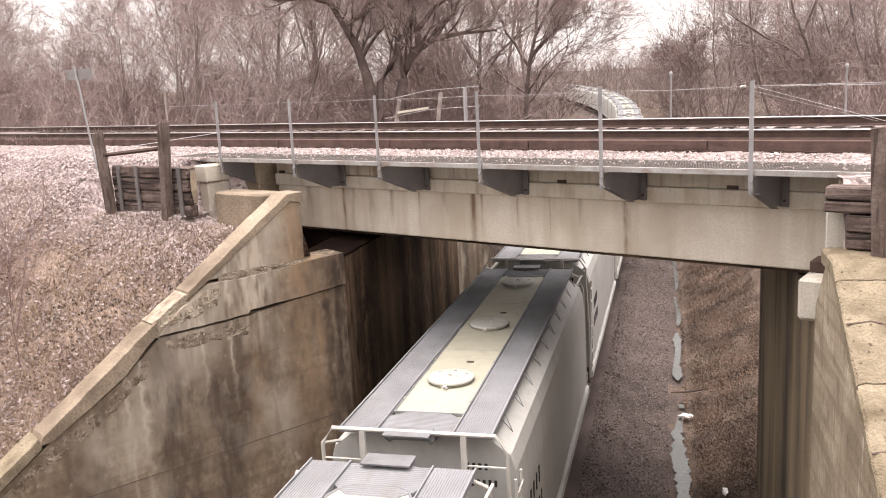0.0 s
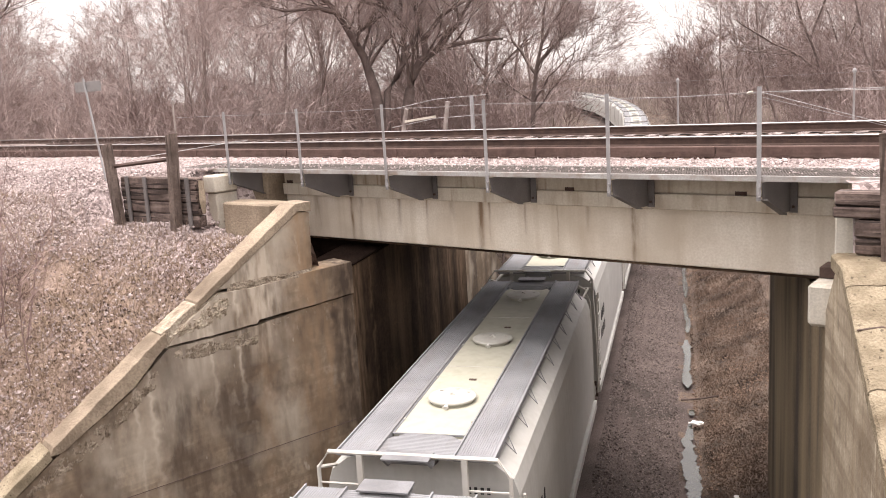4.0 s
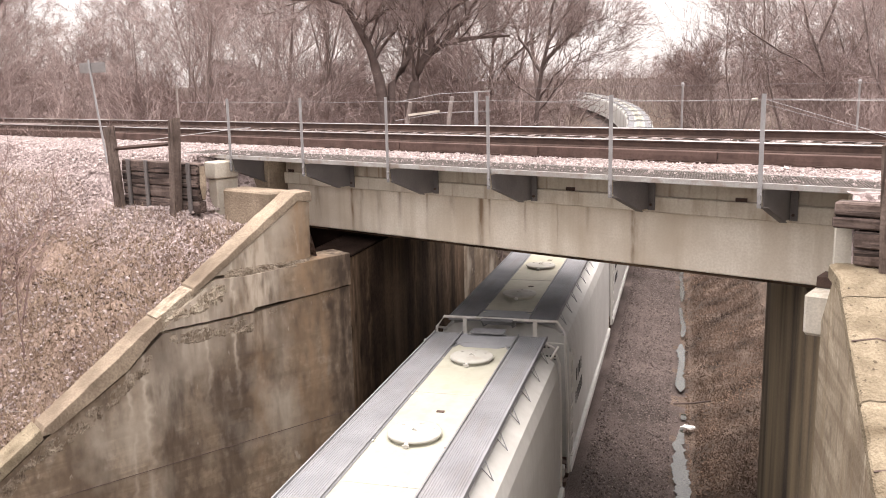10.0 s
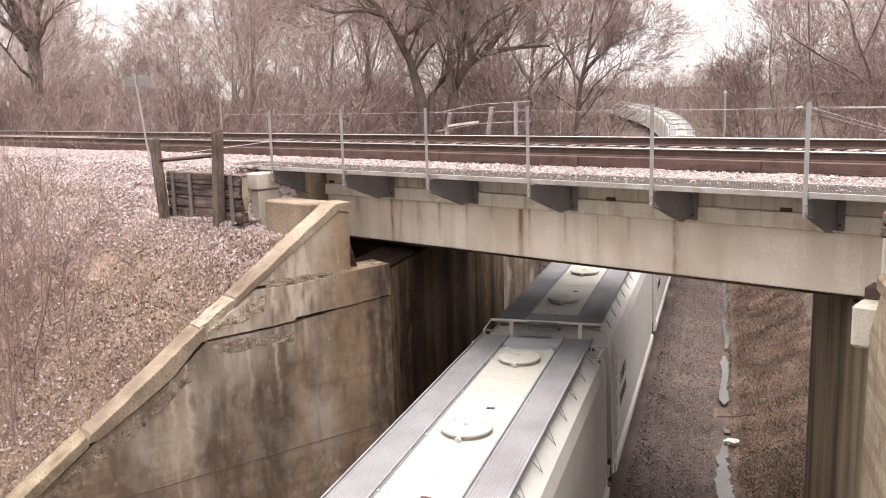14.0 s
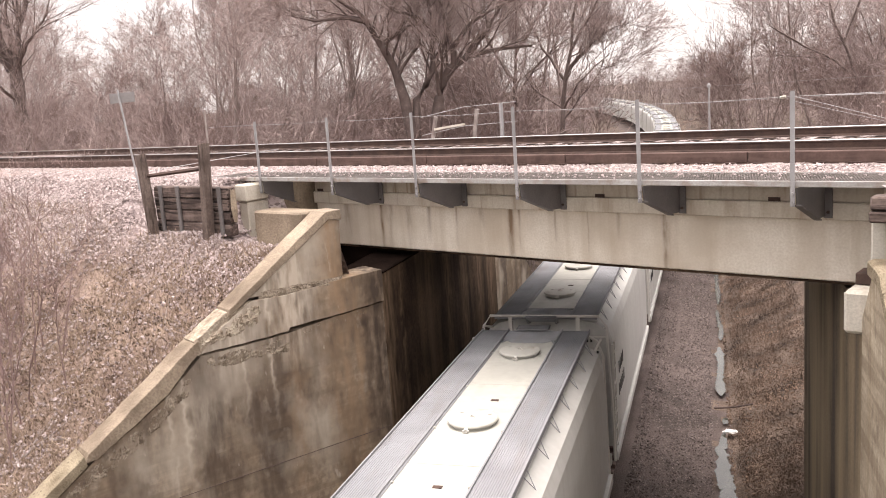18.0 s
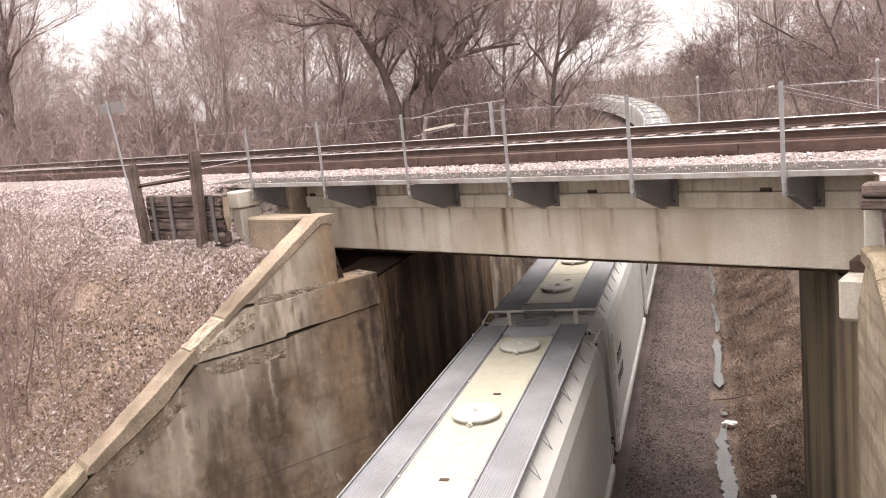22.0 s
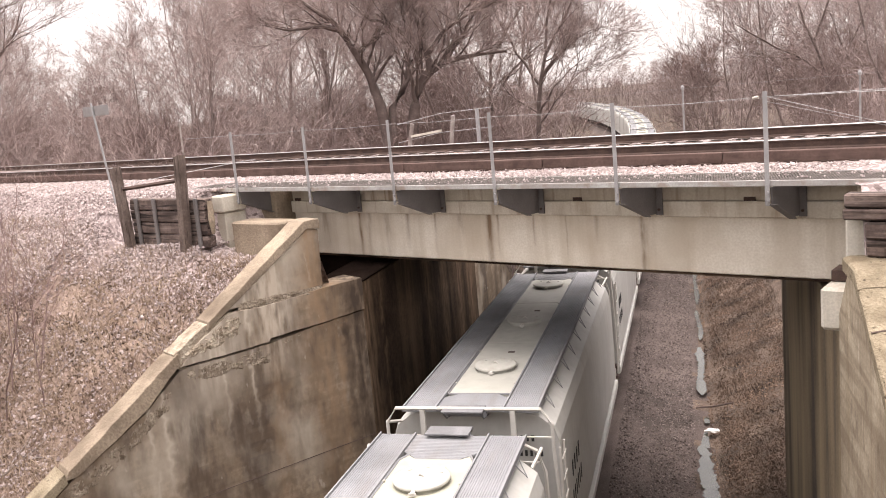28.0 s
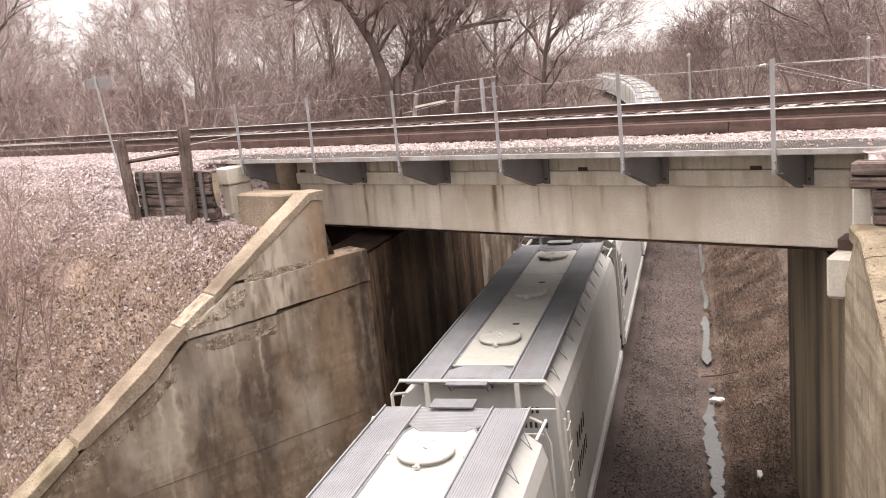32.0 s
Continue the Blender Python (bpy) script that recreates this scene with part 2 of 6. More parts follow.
M = {
    "girder": mat("girder_concrete", (0.71, 0.645, 0.55), (0.52, 0.45, 0.36), (0.8, 0.75, 0.665), 1.1, 25, 0.7, 0.8,
                  streak=(0.42, 0.34, 0.25), streak_amount=0.55, streak_scale=(0.9, 0.3, 0.1), streak_cut=(0.45, 0.75), bump=0.15),
    "girder_light": mat("deck_edge_concrete", (0.6, 0.56, 0.48), (0.44, 0.38, 0.3), (0.7, 0.66, 0.58), 1.2, 25, 0.6, 0.8,
                        streak=(0.3, 0.22, 0.15), streak_amount=0.55, streak_scale=(1.6, 1.6, 0.35), bump=0.12,
                        drip=(0.25, 0.17, 0.11), drip_scale=(3.5, 0.3, 0.3), drip_cut=(0.57, 0.75)),
    "wall": mat("old_wall_concrete", (0.325, 0.24, 0.168), (0.155, 0.112, 0.078), (0.46, 0.365, 0.265), 0.7, 9, 0.95, 0.92,
                streak=(0.075, 0.055, 0.042), streak_amount=0.9, streak_scale=(0.75, 0.75, 0.16), streak_cut=(0.45, 0.66), drip=(0.5, 0.43, 0.35), drip_scale=(1.3, 1.3, 0.8), drip_cut=(0.6, 0.78), bump=0.3, depth=0.02),
    "coping_pale": mat("pale_coping_concrete", (0.285, 0.238, 0.166), (0.15, 0.118, 0.08), (0.38, 0.322, 0.232), 2.6, 34, 0.95, 0.95, bump=0.9, depth=0.03, spec=0.1,
                       speck=(0.09, 0.07, 0.05), speck_scale=34, speck_size=0.965),
    "coping": mat("weathered_coping_concrete", (0.29, 0.226, 0.162), (0.14, 0.105, 0.075), (0.43, 0.35, 0.26), 1.1, 22, 0.95, 0.9, bump=0.7, depth=0.03),
    "broken": mat("broken_concrete", (0.36, 0.29, 0.215), (0.13, 0.098, 0.072), (0.5, 0.425, 0.335), 5.0, 24, 0.95, 0.95, bump=0.9, depth=0.05, spec=0.1),
    "block": mat("pale_pedestal_concrete", (0.62, 0.58, 0.5), None, None, 1.5, 30, 0.4, 0.8, streak=(0.35, 0.27, 0.19), streak_amount=0.4),
    "steel": mat("galvanised_steel", (0.36, 0.355, 0.36), (0.26, 0.245, 0.24), None, 3, 60, 0.6, 0.55, 0.4, 0.1, 0.004),
    "bracket": mat("grey_painted_bracket", (0.18, 0.165, 0.16), None, None, 2, 40, 0.5, 0.7, 0.1, 0.1, 0.004),
    "rust": mat("rusty_steel", (0.085, 0.052, 0.043), (0.045, 0.03, 0.026), (0.13, 0.083, 0.066), 4, 50, 0.7, 0.8, 0.2, 0.3, 0.006),
    "railhead": mat("worn_rail_head", (0.5, 0.48, 0.47), None, None, 2, 60, 0.3, 0.42, 0.9, 0.05, 0.002),
    "timber": mat("weathered_timber", (0.12, 0.083, 0.072), (0.04, 0.027, 0.023), (0.26, 0.195, 0.17), 2, 18, 0.8, 0.9,
                  streak=(0.05, 0.035, 0.03), streak_amount=0.7, streak_scale=(0.3, 6, 6), bump=0.8, depth=0.02),
    "timber_post": mat("grey_timber_post", (0.16, 0.118, 0.1), (0.07, 0.05, 0.042), (0.28, 0.22, 0.19), 2, 18, 0.8, 0.9,
                       streak=(0.09, 0.065, 0.05), streak_amount=0.7, streak_scale=(8, 8, 0.4), bump=0.8, depth=0.02),
    "ballast": mat("ballast_bed", (0.29, 0.23, 0.215), (0.13, 0.1, 0.092), (0.42, 0.35, 0.33), 9, 22, 0.9, 0.95,
                   speck=(0.46, 0.39, 0.37), speck_scale=14, speck_size=0.6, bump=1.0, depth=0.08),
    "gravel": mat("trackside_gravel", (0.1, 0.075, 0.067), (0.045, 0.034, 0.03), (0.17, 0.13, 0.117), 0.5, 30, 0.9, 0.95, bump=1.0, depth=0.06),
    "water": mat("puddle_water", (0.045, 0.045, 0.035), (0.028, 0.028, 0.021), (0.07, 0.07, 0.056), 1.2, 8, 0.8, 0.08, 0.0, 0.06, 0.01, spec=0.5),
    "dull_steel": mat("dull_sheet_steel", (0.3, 0.28, 0.275), None, None, 3, 40, 0.4, 0.7, 0.2, 0.1, 0.004),
    "grating_old": mat("dull_bar_grating", (0.16, 0.138, 0.125), None, None, 3, 40, 0.6, 0.7, 0.2, 0.1, 0.004),
    "ballast_rusty": mat("rust_stained_ballast", (0.14, 0.09, 0.075), (0.07, 0.045, 0.038), (0.22, 0.15, 0.125), 9, 22, 0.9, 0.95,
                         speck=(0.34, 0.25, 0.21), speck_scale=14, speck_size=0.6, bump=1.0, depth=0.06),
    "bark": mat("bark", (0.105, 0.077, 0.069), (0.06, 0.043, 0.039), (0.17, 0.128, 0.115), 2, 20, 0.7, 0.95, bump=0.5),
    "bark_mid": mat("brown_bark", (0.14, 0.104, 0.093), (0.08, 0.058, 0.052), (0.22, 0.168, 0.152), 2, 20, 0.7, 0.95, bump=0.5),
    "bark_pale": mat("grey_brown_bark", (0.235, 0.182, 0.166), (0.15, 0.114, 0.103), (0.32, 0.255, 0.235), 2, 20, 0.7, 0.95, bump=0.4),
    "twig": mat("bare_twigs", (0.36, 0.276, 0.256), (0.24, 0.18, 0.166), (0.47, 0.38, 0.356), 0.6, 6, 0.9, 0.95, bump=0),
    "twig_red": mat("reddish_bare_twigs", (0.225, 0.16, 0.146), (0.13, 0.09, 0.082), (0.31, 0.228, 0.21), 0.5, 6, 0.9, 0.95, bump=0),
    # greyer copy of the twigs, with the haze of distance in its colour
    "twig_far": mat("grey_brown_far_twigs", (0.26, 0.205, 0.188), (0.18, 0.14, 0.128), (0.33, 0.265, 0.245), 0.1, 6, 0.9, 0.95, bump=0),
    "weed": mat("dry_weeds", (0.3, 0.22, 0.16), (0.17, 0.115, 0.09), (0.42, 0.33, 0.24), 1, 8, 0.9, 0.95, bump=0),
    # sooty concrete, its colour lowered further to carry the shade under the bridge
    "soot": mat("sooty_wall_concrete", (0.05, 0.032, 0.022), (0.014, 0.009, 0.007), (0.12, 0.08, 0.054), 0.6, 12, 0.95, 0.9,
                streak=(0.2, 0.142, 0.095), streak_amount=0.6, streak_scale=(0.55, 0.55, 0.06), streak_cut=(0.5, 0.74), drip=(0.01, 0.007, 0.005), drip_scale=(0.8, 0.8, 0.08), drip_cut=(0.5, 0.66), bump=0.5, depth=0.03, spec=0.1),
    "walk_edge": mat("weathered_steel_edge", (0.46, 0.45, 0.44), (0.27, 0.24, 0.22), (0.5, 0.5, 0.49), 2, 40, 0.8, 0.6, 0.1, 0.1, 0.004, streak=(0.25, 0.19, 0.15), streak_amount=0.6, streak_scale=(3, 3, 3)),
    "wall_tan": mat("streaked_tan_concrete", (0.38, 0.312, 0.225), (0.2, 0.157, 0.11), (0.5, 0.425, 0.32), 0.9, 15, 0.9, 0.9, streak=(0.24, 0.18, 0.11), streak_amount=0.7, streak_scale=(2.5, 2.5, 0.16), streak_cut=(0.5, 0.7), drip=(0.6, 0.53, 0.42), drip_scale=(5, 5, 0.4), drip_cut=(0.62, 0.72), bump=0.35, depth=0.03),
    # base far darker than wall_tan, with tan and dark streaks running down
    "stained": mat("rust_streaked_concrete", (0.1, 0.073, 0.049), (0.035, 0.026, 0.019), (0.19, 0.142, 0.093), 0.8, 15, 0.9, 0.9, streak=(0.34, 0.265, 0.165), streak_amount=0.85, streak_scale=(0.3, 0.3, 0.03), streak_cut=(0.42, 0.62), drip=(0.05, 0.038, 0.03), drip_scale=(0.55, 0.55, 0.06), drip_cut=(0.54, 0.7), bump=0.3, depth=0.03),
    "rusty_timber": mat("rust_stained_timber", (0.1, 0.062, 0.053), (0.06, 0.037, 0.031), (0.15, 0.098, 0.083), 3, 20, 0.8, 0.9, streak=(0.15, 0.1, 0.085), streak_amount=0.5, streak_scale=(0.4, 3, 5), bump=0.4),
    # near-black colour stands in for the deep shade below the girder
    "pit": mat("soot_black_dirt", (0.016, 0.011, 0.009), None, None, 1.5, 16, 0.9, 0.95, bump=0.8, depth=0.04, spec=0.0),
    "far_wood": mat("brown_far_woods", (0.13, 0.098, 0.088), None, None, 0.3, 3, 0.8, 0.95, bump=0),
    "grey_wood": mat("bleached_grey_wood", (0.33, 0.285, 0.26), (0.2, 0.165, 0.15), (0.43, 0.385, 0.36), 3, 20, 0.8, 0.9, bump=0.4),
    "fresh": mat("freshly_broken_concrete", (0.46, 0.385, 0.295), (0.22, 0.17, 0.125), (0.56, 0.49, 0.39), 6.0, 24, 0.95, 0.95, bump=0.9, depth=0.05, spec=0.1),
    "tie": mat("old_sleeper", (0.14, 0.1, 0.085), None, None, 3, 20, 0.7, 0.9, bump=0.5),
}


# board marks and pale lime patches of the old walls, brown runs of the girder
overlay(M["wall"], (0.13, 0.096, 0.068), (9.0, 9.0, 6.0), 0.48, 0.62, 0.45, 9.0, 1.0)
overlay(M["wall"], (0.16, 0.118, 0.08), (0.3, 0.3, 7.0), 0.47, 0.62, 0.5)
overlay(M["wall"], (0.1, 0.073, 0.053), (2.2, 2.2, 0.9), 0.52, 0.7, 0.6, 6.0, 5.0)
overlay(M["wall"], (0.46, 0.4, 0.325), (0.7, 0.7, 0.5), 0.5, 0.68, 0.75, 8.0, 3.0)
overlay(M["wall"], (0.5, 0.44, 0.37), (5.0, 5.0, 2.2), 0.68, 0.74, 0.6, 3.0, 8.0)
ALONG_WING = (0.5736, 0.8192, 0.0)
AT_WING = 12.472
runs(M["wall"], [(AT_WING + a, h, n, p) for a, h, n, p in ((-4.05, 0.5, 7.5, 0.62), (-3.1, 0.3, 6.0, 0.6), (-5.3, 0.35, 7.0, 0.35), (-1.9, 0.2, 5.0, 0.45), (-0.15, 0.45, 9.0, 0.85), (-6.6, 0.3, 7.0, 0.3), (-2.6, 0.12, 4.0, 0.5))],
     (0.062, 0.044, 0.033), 6.3, ALONG_WING, 0.9)
runs(M["wall"], [(AT_WING + a, h, n, p) for a, h, n, p in ((-1.15, 0.35, 7.0, 0.5), (-2.25, 0.22, 6.0, 0.4), (-0.7, 0.15, 6.0, 0.4))], (0.3, 0.2, 0.122), 5.7, ALONG_WING, 0.5)
runs(M["wall"], [(AT_WING + a, h, n, p) for a, h, n, p in ((-3.6, 0.7, 1.0, 0.7), (-2.2, 0.5, 0.8, 0.6), (-4.62, 0.06, 4.2, 0.8), (-4.9, 0.04, 3.8, 0.6), (-3.35, 0.05, 1.7, 0.6), (-2.75, 0.04, 1.9, 0.5))], (0.5, 0.43, 0.35), 5.5, ALONG_WING, 0.35)
# brown streaks, stronger towards the open ends: incoming daylight put into the colour
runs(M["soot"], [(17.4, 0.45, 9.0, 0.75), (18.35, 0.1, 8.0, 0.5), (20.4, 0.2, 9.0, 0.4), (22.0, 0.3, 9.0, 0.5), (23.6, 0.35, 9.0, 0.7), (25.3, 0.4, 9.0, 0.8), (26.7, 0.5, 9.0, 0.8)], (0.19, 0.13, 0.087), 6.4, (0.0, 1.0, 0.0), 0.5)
overlay(M["wall_tan"], (0.17, 0.128, 0.086), (0.3, 0.35, 5.5), 0.48, 0.62, 0.55)
overlay(M["wall_tan"], (0.12, 0.09, 0.062), (3.0, 3.0, 2.2), 0.55, 0.7, 0.6, 7.0, 2.0)
overlay(M["timber"], (0.3, 0.235, 0.205), (0.6, 9.0, 9.0), 0.55, 0.68, 0.6, 6.0, 4.0)
overlay(M["timber"], (0.018, 0.012, 0.01), (0.7, 16.0, 16.0), 0.56, 0.62, 0.9, 4.0, 2.0)
overlay(M["timber_post"], (0.05, 0.036, 0.03), (16.0, 16.0, 0.7), 0.56, 0.63, 0.8, 4.0, 2.0)
overlay(M["girder"], (0.45, 0.37, 0.27), (3.0, 0.3, 0.14), 0.55, 0.7, 0.4, 5.0)
runs(M["girder"], [(-0.65, 0.075, 1.6, 1.0), (-0.42, 0.03, 1.1, 0.6), (2.82, 0.04, 1.8, 0.85), (2.9, 0.12, 1.2, 0.35), (-4.36, 0.05, 1.5, 0.9), (-4.1, 0.16, 1.1, 0.45), (-5.5, 0.14, 1.0, 0.5),
                   (-2.9, 0.06, 0.9, 0.6), (-2.1, 0.03, 1.0, 0.6), (-3.5, 0.1, 1.1, 0.5), (0.45, 0.025, 0.7, 0.5), (1.2, 0.02, 0.9, 0.5), (1.85, 0.05, 0.6, 0.4), (-1.4, 0.09, 0.8, 0.4)], (0.2, 0.13, 0.08), 7.6)


def blend_mat(name, a, b, level, soft, wander, tilt=(0.0, 0.0, 1.0), c=None, patch=0.5):
    """Two ground covers: b above a wandering line across the height (or along tilt), a below, with patches of c."""
    m = mat(name, a[0], a[1], a[2], 0.8, 9, 0.9, 0.95, bump=1.0, depth=0.09, world_space=True)
    nt = m.node_tree
    bsdf = nt.nodes["Principled BSDF"]
    low = bsdf.inputs["Base Color"].links[0].from_socket
    pos = nt.nodes.new("ShaderNodeNewGeometry").outputs["Position"]

    def node(kind, **kw):
        n = nt.nodes.new(kind)
        for k, v in kw.items():
            if k == "operation":
                n.operation = v
        return n

    dot = node("ShaderNodeVectorMath", operation="DOT_PRODUCT")
    nt.links.new(pos, dot.inputs[0])
    dot.inputs[1].default_value = tilt
    no = nt.nodes.new("ShaderNodeTexNoise")
    no.inputs["Scale"].default_value, no.inputs["Detail"].default_value = 0.5, 6
    nt.links.new(pos, no.inputs["Vector"])
    ad = node("ShaderNodeMath", operation="MULTIPLY_ADD")
    nt.links.new(no.outputs["Fac"], ad.inputs[0])
    ad.inputs[1].default_value = wander
    nt.links.new(dot.outputs["Value"], ad.inputs[2])
    rm = nt.nodes.new("ShaderNodeMapRange")
    rm.inputs["From Min"].default_value, rm.inputs["From Max"].default_value = level + wander / 2 - soft, level + wander / 2 + soft
    nt.links.new(ad.outputs[0], rm.inputs["Value"])
    vo = nt.nodes.new("ShaderNodeTexVoronoi")
    vo.inputs["Scale"].default_value = 13
    nt.links.new(pos, vo.inputs["Vector"])
    sp = nt.nodes.new("ShaderNodeSeparateColor")
    nt.links.new(vo.outputs["Color"], sp.inputs[0])
    rp = nt.nodes.new("ShaderNodeValToRGB")
    rp.color_ramp.elements[0].color, rp.color_ramp.elements[1].color = (*b[1], 1), (*b[2], 1)
    el = rp.color_ramp.elements.new(0.5)
    el.color = (*b[0], 1)
    nt.links.new(sp.outputs[0], rp.inputs[0])
    x = nt.nodes.new("ShaderNodeMix")
    x.data_type = "RGBA"
    nt.links.new(rm.outputs[0], x.inputs["Factor"])
    nt.links.new(low, x.inputs["A"])
    nt.links.new(rp.outputs[0], x.inputs["B"])
    nt.links.new(x.outputs["Result"], bsdf.inputs["Base Color"])
    return m


WEED = ((0.25, 0.178, 0.147), (0.12, 0.083, 0.07), (0.39, 0.295, 0.24))
STONE = ((0.34, 0.272, 0.262), (0.17, 0.13, 0.125), (0.52, 0.435, 0.42))
GRIT = ((0.15, 0.115, 0.105), (0.065, 0.05, 0.045), (0.33, 0.27, 0.245))
M["bank"] = blend_mat("bank_cover", WEED, STONE, 6.55, 0.5, 2.2, (0.2, 0.1, 1.0))
M["ground"] = mat("weedy_soil", (0.1, 0.069, 0.053), (0.03, 0.021, 0.017), (0.2, 0.145, 0.11), 0.9, 14, 0.95, 0.95, bump=1.0, depth=0.1, world_space=True)

# ---- lie of the land ----
CURVE_FROM, CURVE_R = 73.3, 645.0


def track_point(s):
    """Place and heading (radians to the left) of the lower track, s metres along it."""
    up = 0.0107 * (math.log1p(math.exp((s - 76.5) / 8)) * 8 if s < 300 else s - 76.5)
    up = min(up, 6.3)
    if s < CURVE_FROM:
        return Vector((0.1, s, up)), 0.0
    a = (s - CURVE_FROM) / CURVE_R
    return Vector((0.1 - CURVE_R * (1 - math.cos(a)), CURVE_FROM + CURVE_R * math.sin(a), up)), a


def track_side(x, y):
    """Distance to the right of the track's middle, and the track's level there."""
    if y < CURVE_FROM:
        return x - 0.1, track_point(y)[0].z
    cx, cy = 0.1 - CURVE_R, CURVE_FROM
    a = math.atan2(y - cy, x - cx)
    return math.hypot(x - cx, y - cy) - CURVE_R, track_point(CURVE_FROM + max(0, min(1.5, a)) * CURVE_R)[0].z


def steps(v, table):
    for (a, p), (b, q) in zip(table, table[1:]):
        if v <= b:
            return p + (q - p) * max(0, (v - a)) / (b - a)
    return table[-1][1]


ACROSS = [(-60, 2.0), (-16, 1.2), (-6, 0.2), (-4.2, -0.6), (-3.2, -0.72), (-2.6, -0.62), (-1.75, -0.26), (1.75, -0.26), (2.5, -0.6), (3.5, -0.78),
          (3.9, -0.98), (4.5, -0.98), (4.9, -0.7), (6.2, -0.25), (9, 1.3), (14, 2.4), (60, 3.0)]


def ground_z(x, y):
    u, up = track_side(x, y)
    rough = noise.noise((x * 0.7, y * 0.7, 0)) * 0.08 + noise.noise((x * 0.16, y * 0.16, 4)) * 0.25 * min(1, max(0, abs(u - 1) - 4) / 6)
    if abs(u) < 2:
        rough *= 0.15
    return steps(u, ACROSS) + up + rough


def lines(lo, hi, fine_lo, fine_hi, step, grow=1.25):
    out, v, s = [], fine_lo, step
    while v < fine_hi:
        out.append(v)
        v += step
    while v < hi:
        out.append(v)
        s *= grow
        v += s
    v, s = fine_lo - step, step
    while v > lo:
        out.insert(0, v)
        s *= grow
        v -= s
    return [lo] + out + [hi]


gx, gy = lines(-2500, 2500, -9, 14, 0.3), lines(-600, 3500, -2, 75, 0.5, 1.1)
gv = [(x, y, ground_z(x, y)) for y in gy for x in gx]
n = len(gx)
gf = [(j * n + i, j * n + i + 1, (j + 1) * n + i + 1, (j + 1) * n + i) for j in range(len(gy) - 1) for i in range(n - 1)]
ground_me = mesh_of("ground", gv, gf, M["ground"], True)
ground_me.materials.append(M["gravel"])
for p in ground_me.polygons:
    u = track_side(p.center.x, p.center.y)[0]
    if -3.4 < u < 4.1 + 0.7 * noise.noise((p.center.x, p.center.y, 5)) and p.center.y < 420:
        p.material_index = 1
tagged(new("ground", ground_me), "brown gravel and weedy soil of the railway cutting", "ground", kind="structure")

# bridge frame: r to the right along the upper railway, w away from the viewer, z up
BRIDGE = pose(0, 16, 0, 0, 0, -23.01)


def left_edge(w):
    """r of the outer face of the left wing and abutment."""
    return -3.06 + 0.2128 * w if w < 0 else (-2.82 - 0.3907 * w) / 0.9205


def right_edge(w):
    return (6.05 - 0.3907 * w) / 0.9205 + max(0.0, w - 7.4) * 1.3


def bank_z(r, w):
    z = 8.32
    if w < 1.0:
        z = min(z, 8.62 + 0.74 * w)
        # lower before the timber bulkhead and the end of the bridge
        low = min(7.12, 7.98 + 0.74 * w) if r > -7.45 or w < -0.9 else z
        low = min(low, 6.95) if r > -6.95 else low

        low = max(low, 8.5 + 0.74 * w) if w < -3.5 else low
        side = max(0.0, min(1.0, (r + 11.6) / 1.2)) if r < 0 else max(0.0, min(1.0, (9.8 - r) / 0.6)) * (w < -0.5)
        z += (min(z, low) - z) * side
    if -6.64 < r < 0 and w > -0.6:
        z = 5.8
    if w > 7.2:
        z = min(z, 8.32 - 0.7 * (w - 7.2))
    return z + noise.noise((r * 0.5, w * 0.5, 9)) * 0.12 + noise.noise((r * 1.7, w * 1.7, 3)) * 0.04


def embankment(name, edge, sign):
    ws = [-13 + 0.3 * i for i in range(40)] + [-1.1, -0.93, -0.86, -0.7, -0.4, -0.1, 0.2, 0.5, 0.9, 1.2, 1.6, 2.5, 4, 5.5, 7, 7.6] + [8 + 0.8 * i for i in range(15)]
    qs, q, s = [], 0.25, 0.35
    while q < 160:
        qs.append(q)
        q += s
        s *= 1.045
    verts = []
    for w in ws:
        for q in qs:
            r = edge(w) + sign * q
            verts.append((r, w, max(bank_z(r, w), -1.5)))
    k = len(qs)
    faces = [(j * k + i, j * k + i + 1, (j + 1) * k + i + 1, (j + 1) * k + i) for j in range(len(ws) - 1) for i in range(k - 1)]
    if sign < 0:
        faces = [f[::-1] for f in faces]
    ob = new(name, mesh_of(name, verts, faces, M["bank"], True))
    ob.matrix_basis = BRIDGE
    return tagged(ob, "railway embankment of pale ballast over dry brown weeds", "embankment", kind="structure")


embankment("embankment_west", left_edge, -1)
embankment("embankment_east", right_edge, 1)

# water lying in the ditch
for y0, y1, half in ((14, 26.9, 0.25), (27.6, 28.1, 0.1), (30.2, 36.0, 0.16), (37.0, 42.0, 0.11), (43.0, 56, 0.12)):
    pts, k = [], 260
    for side in (-1, 1):
        for i in range(k + 1):
            y = y0 + (y1 - y0) * (i if side < 0 else k - i) / k
            e = min(1, math.sin(math.pi * (i + 0.2) / (k + 0.4)) * 3) ** 0.5
            wide = 0.8 + 0.5 * noise.noise((y * 0.4, 3.3, 2)) + 0.5 * noise.noise((y * 1.9, side * 3, 2)) + 0.35 * noise.noise((y * 5.5, side * 5, 8)) + 0.3 * noise.noise((y * 14, side * 5, 8))
            pts.append((4.26 + 0.12 * noise.noise((y * 0.3, 7, 7)) + side * half * e * max(0.06, wide), y, 0))
    low = max(track_point((y0 + y1) / 2)[0].z, 0) - 0.86
    ob = new("puddle", mesh_of("puddle", pts, [(i, i + 1, 2 * k - i, 2 * k + 1 - i) for i in range(k)], M["water"]))
    ob.location.z = low
    tagged(ob, "still rainwater lying in the trackside ditch", "puddle", "puddles", kind="structure")

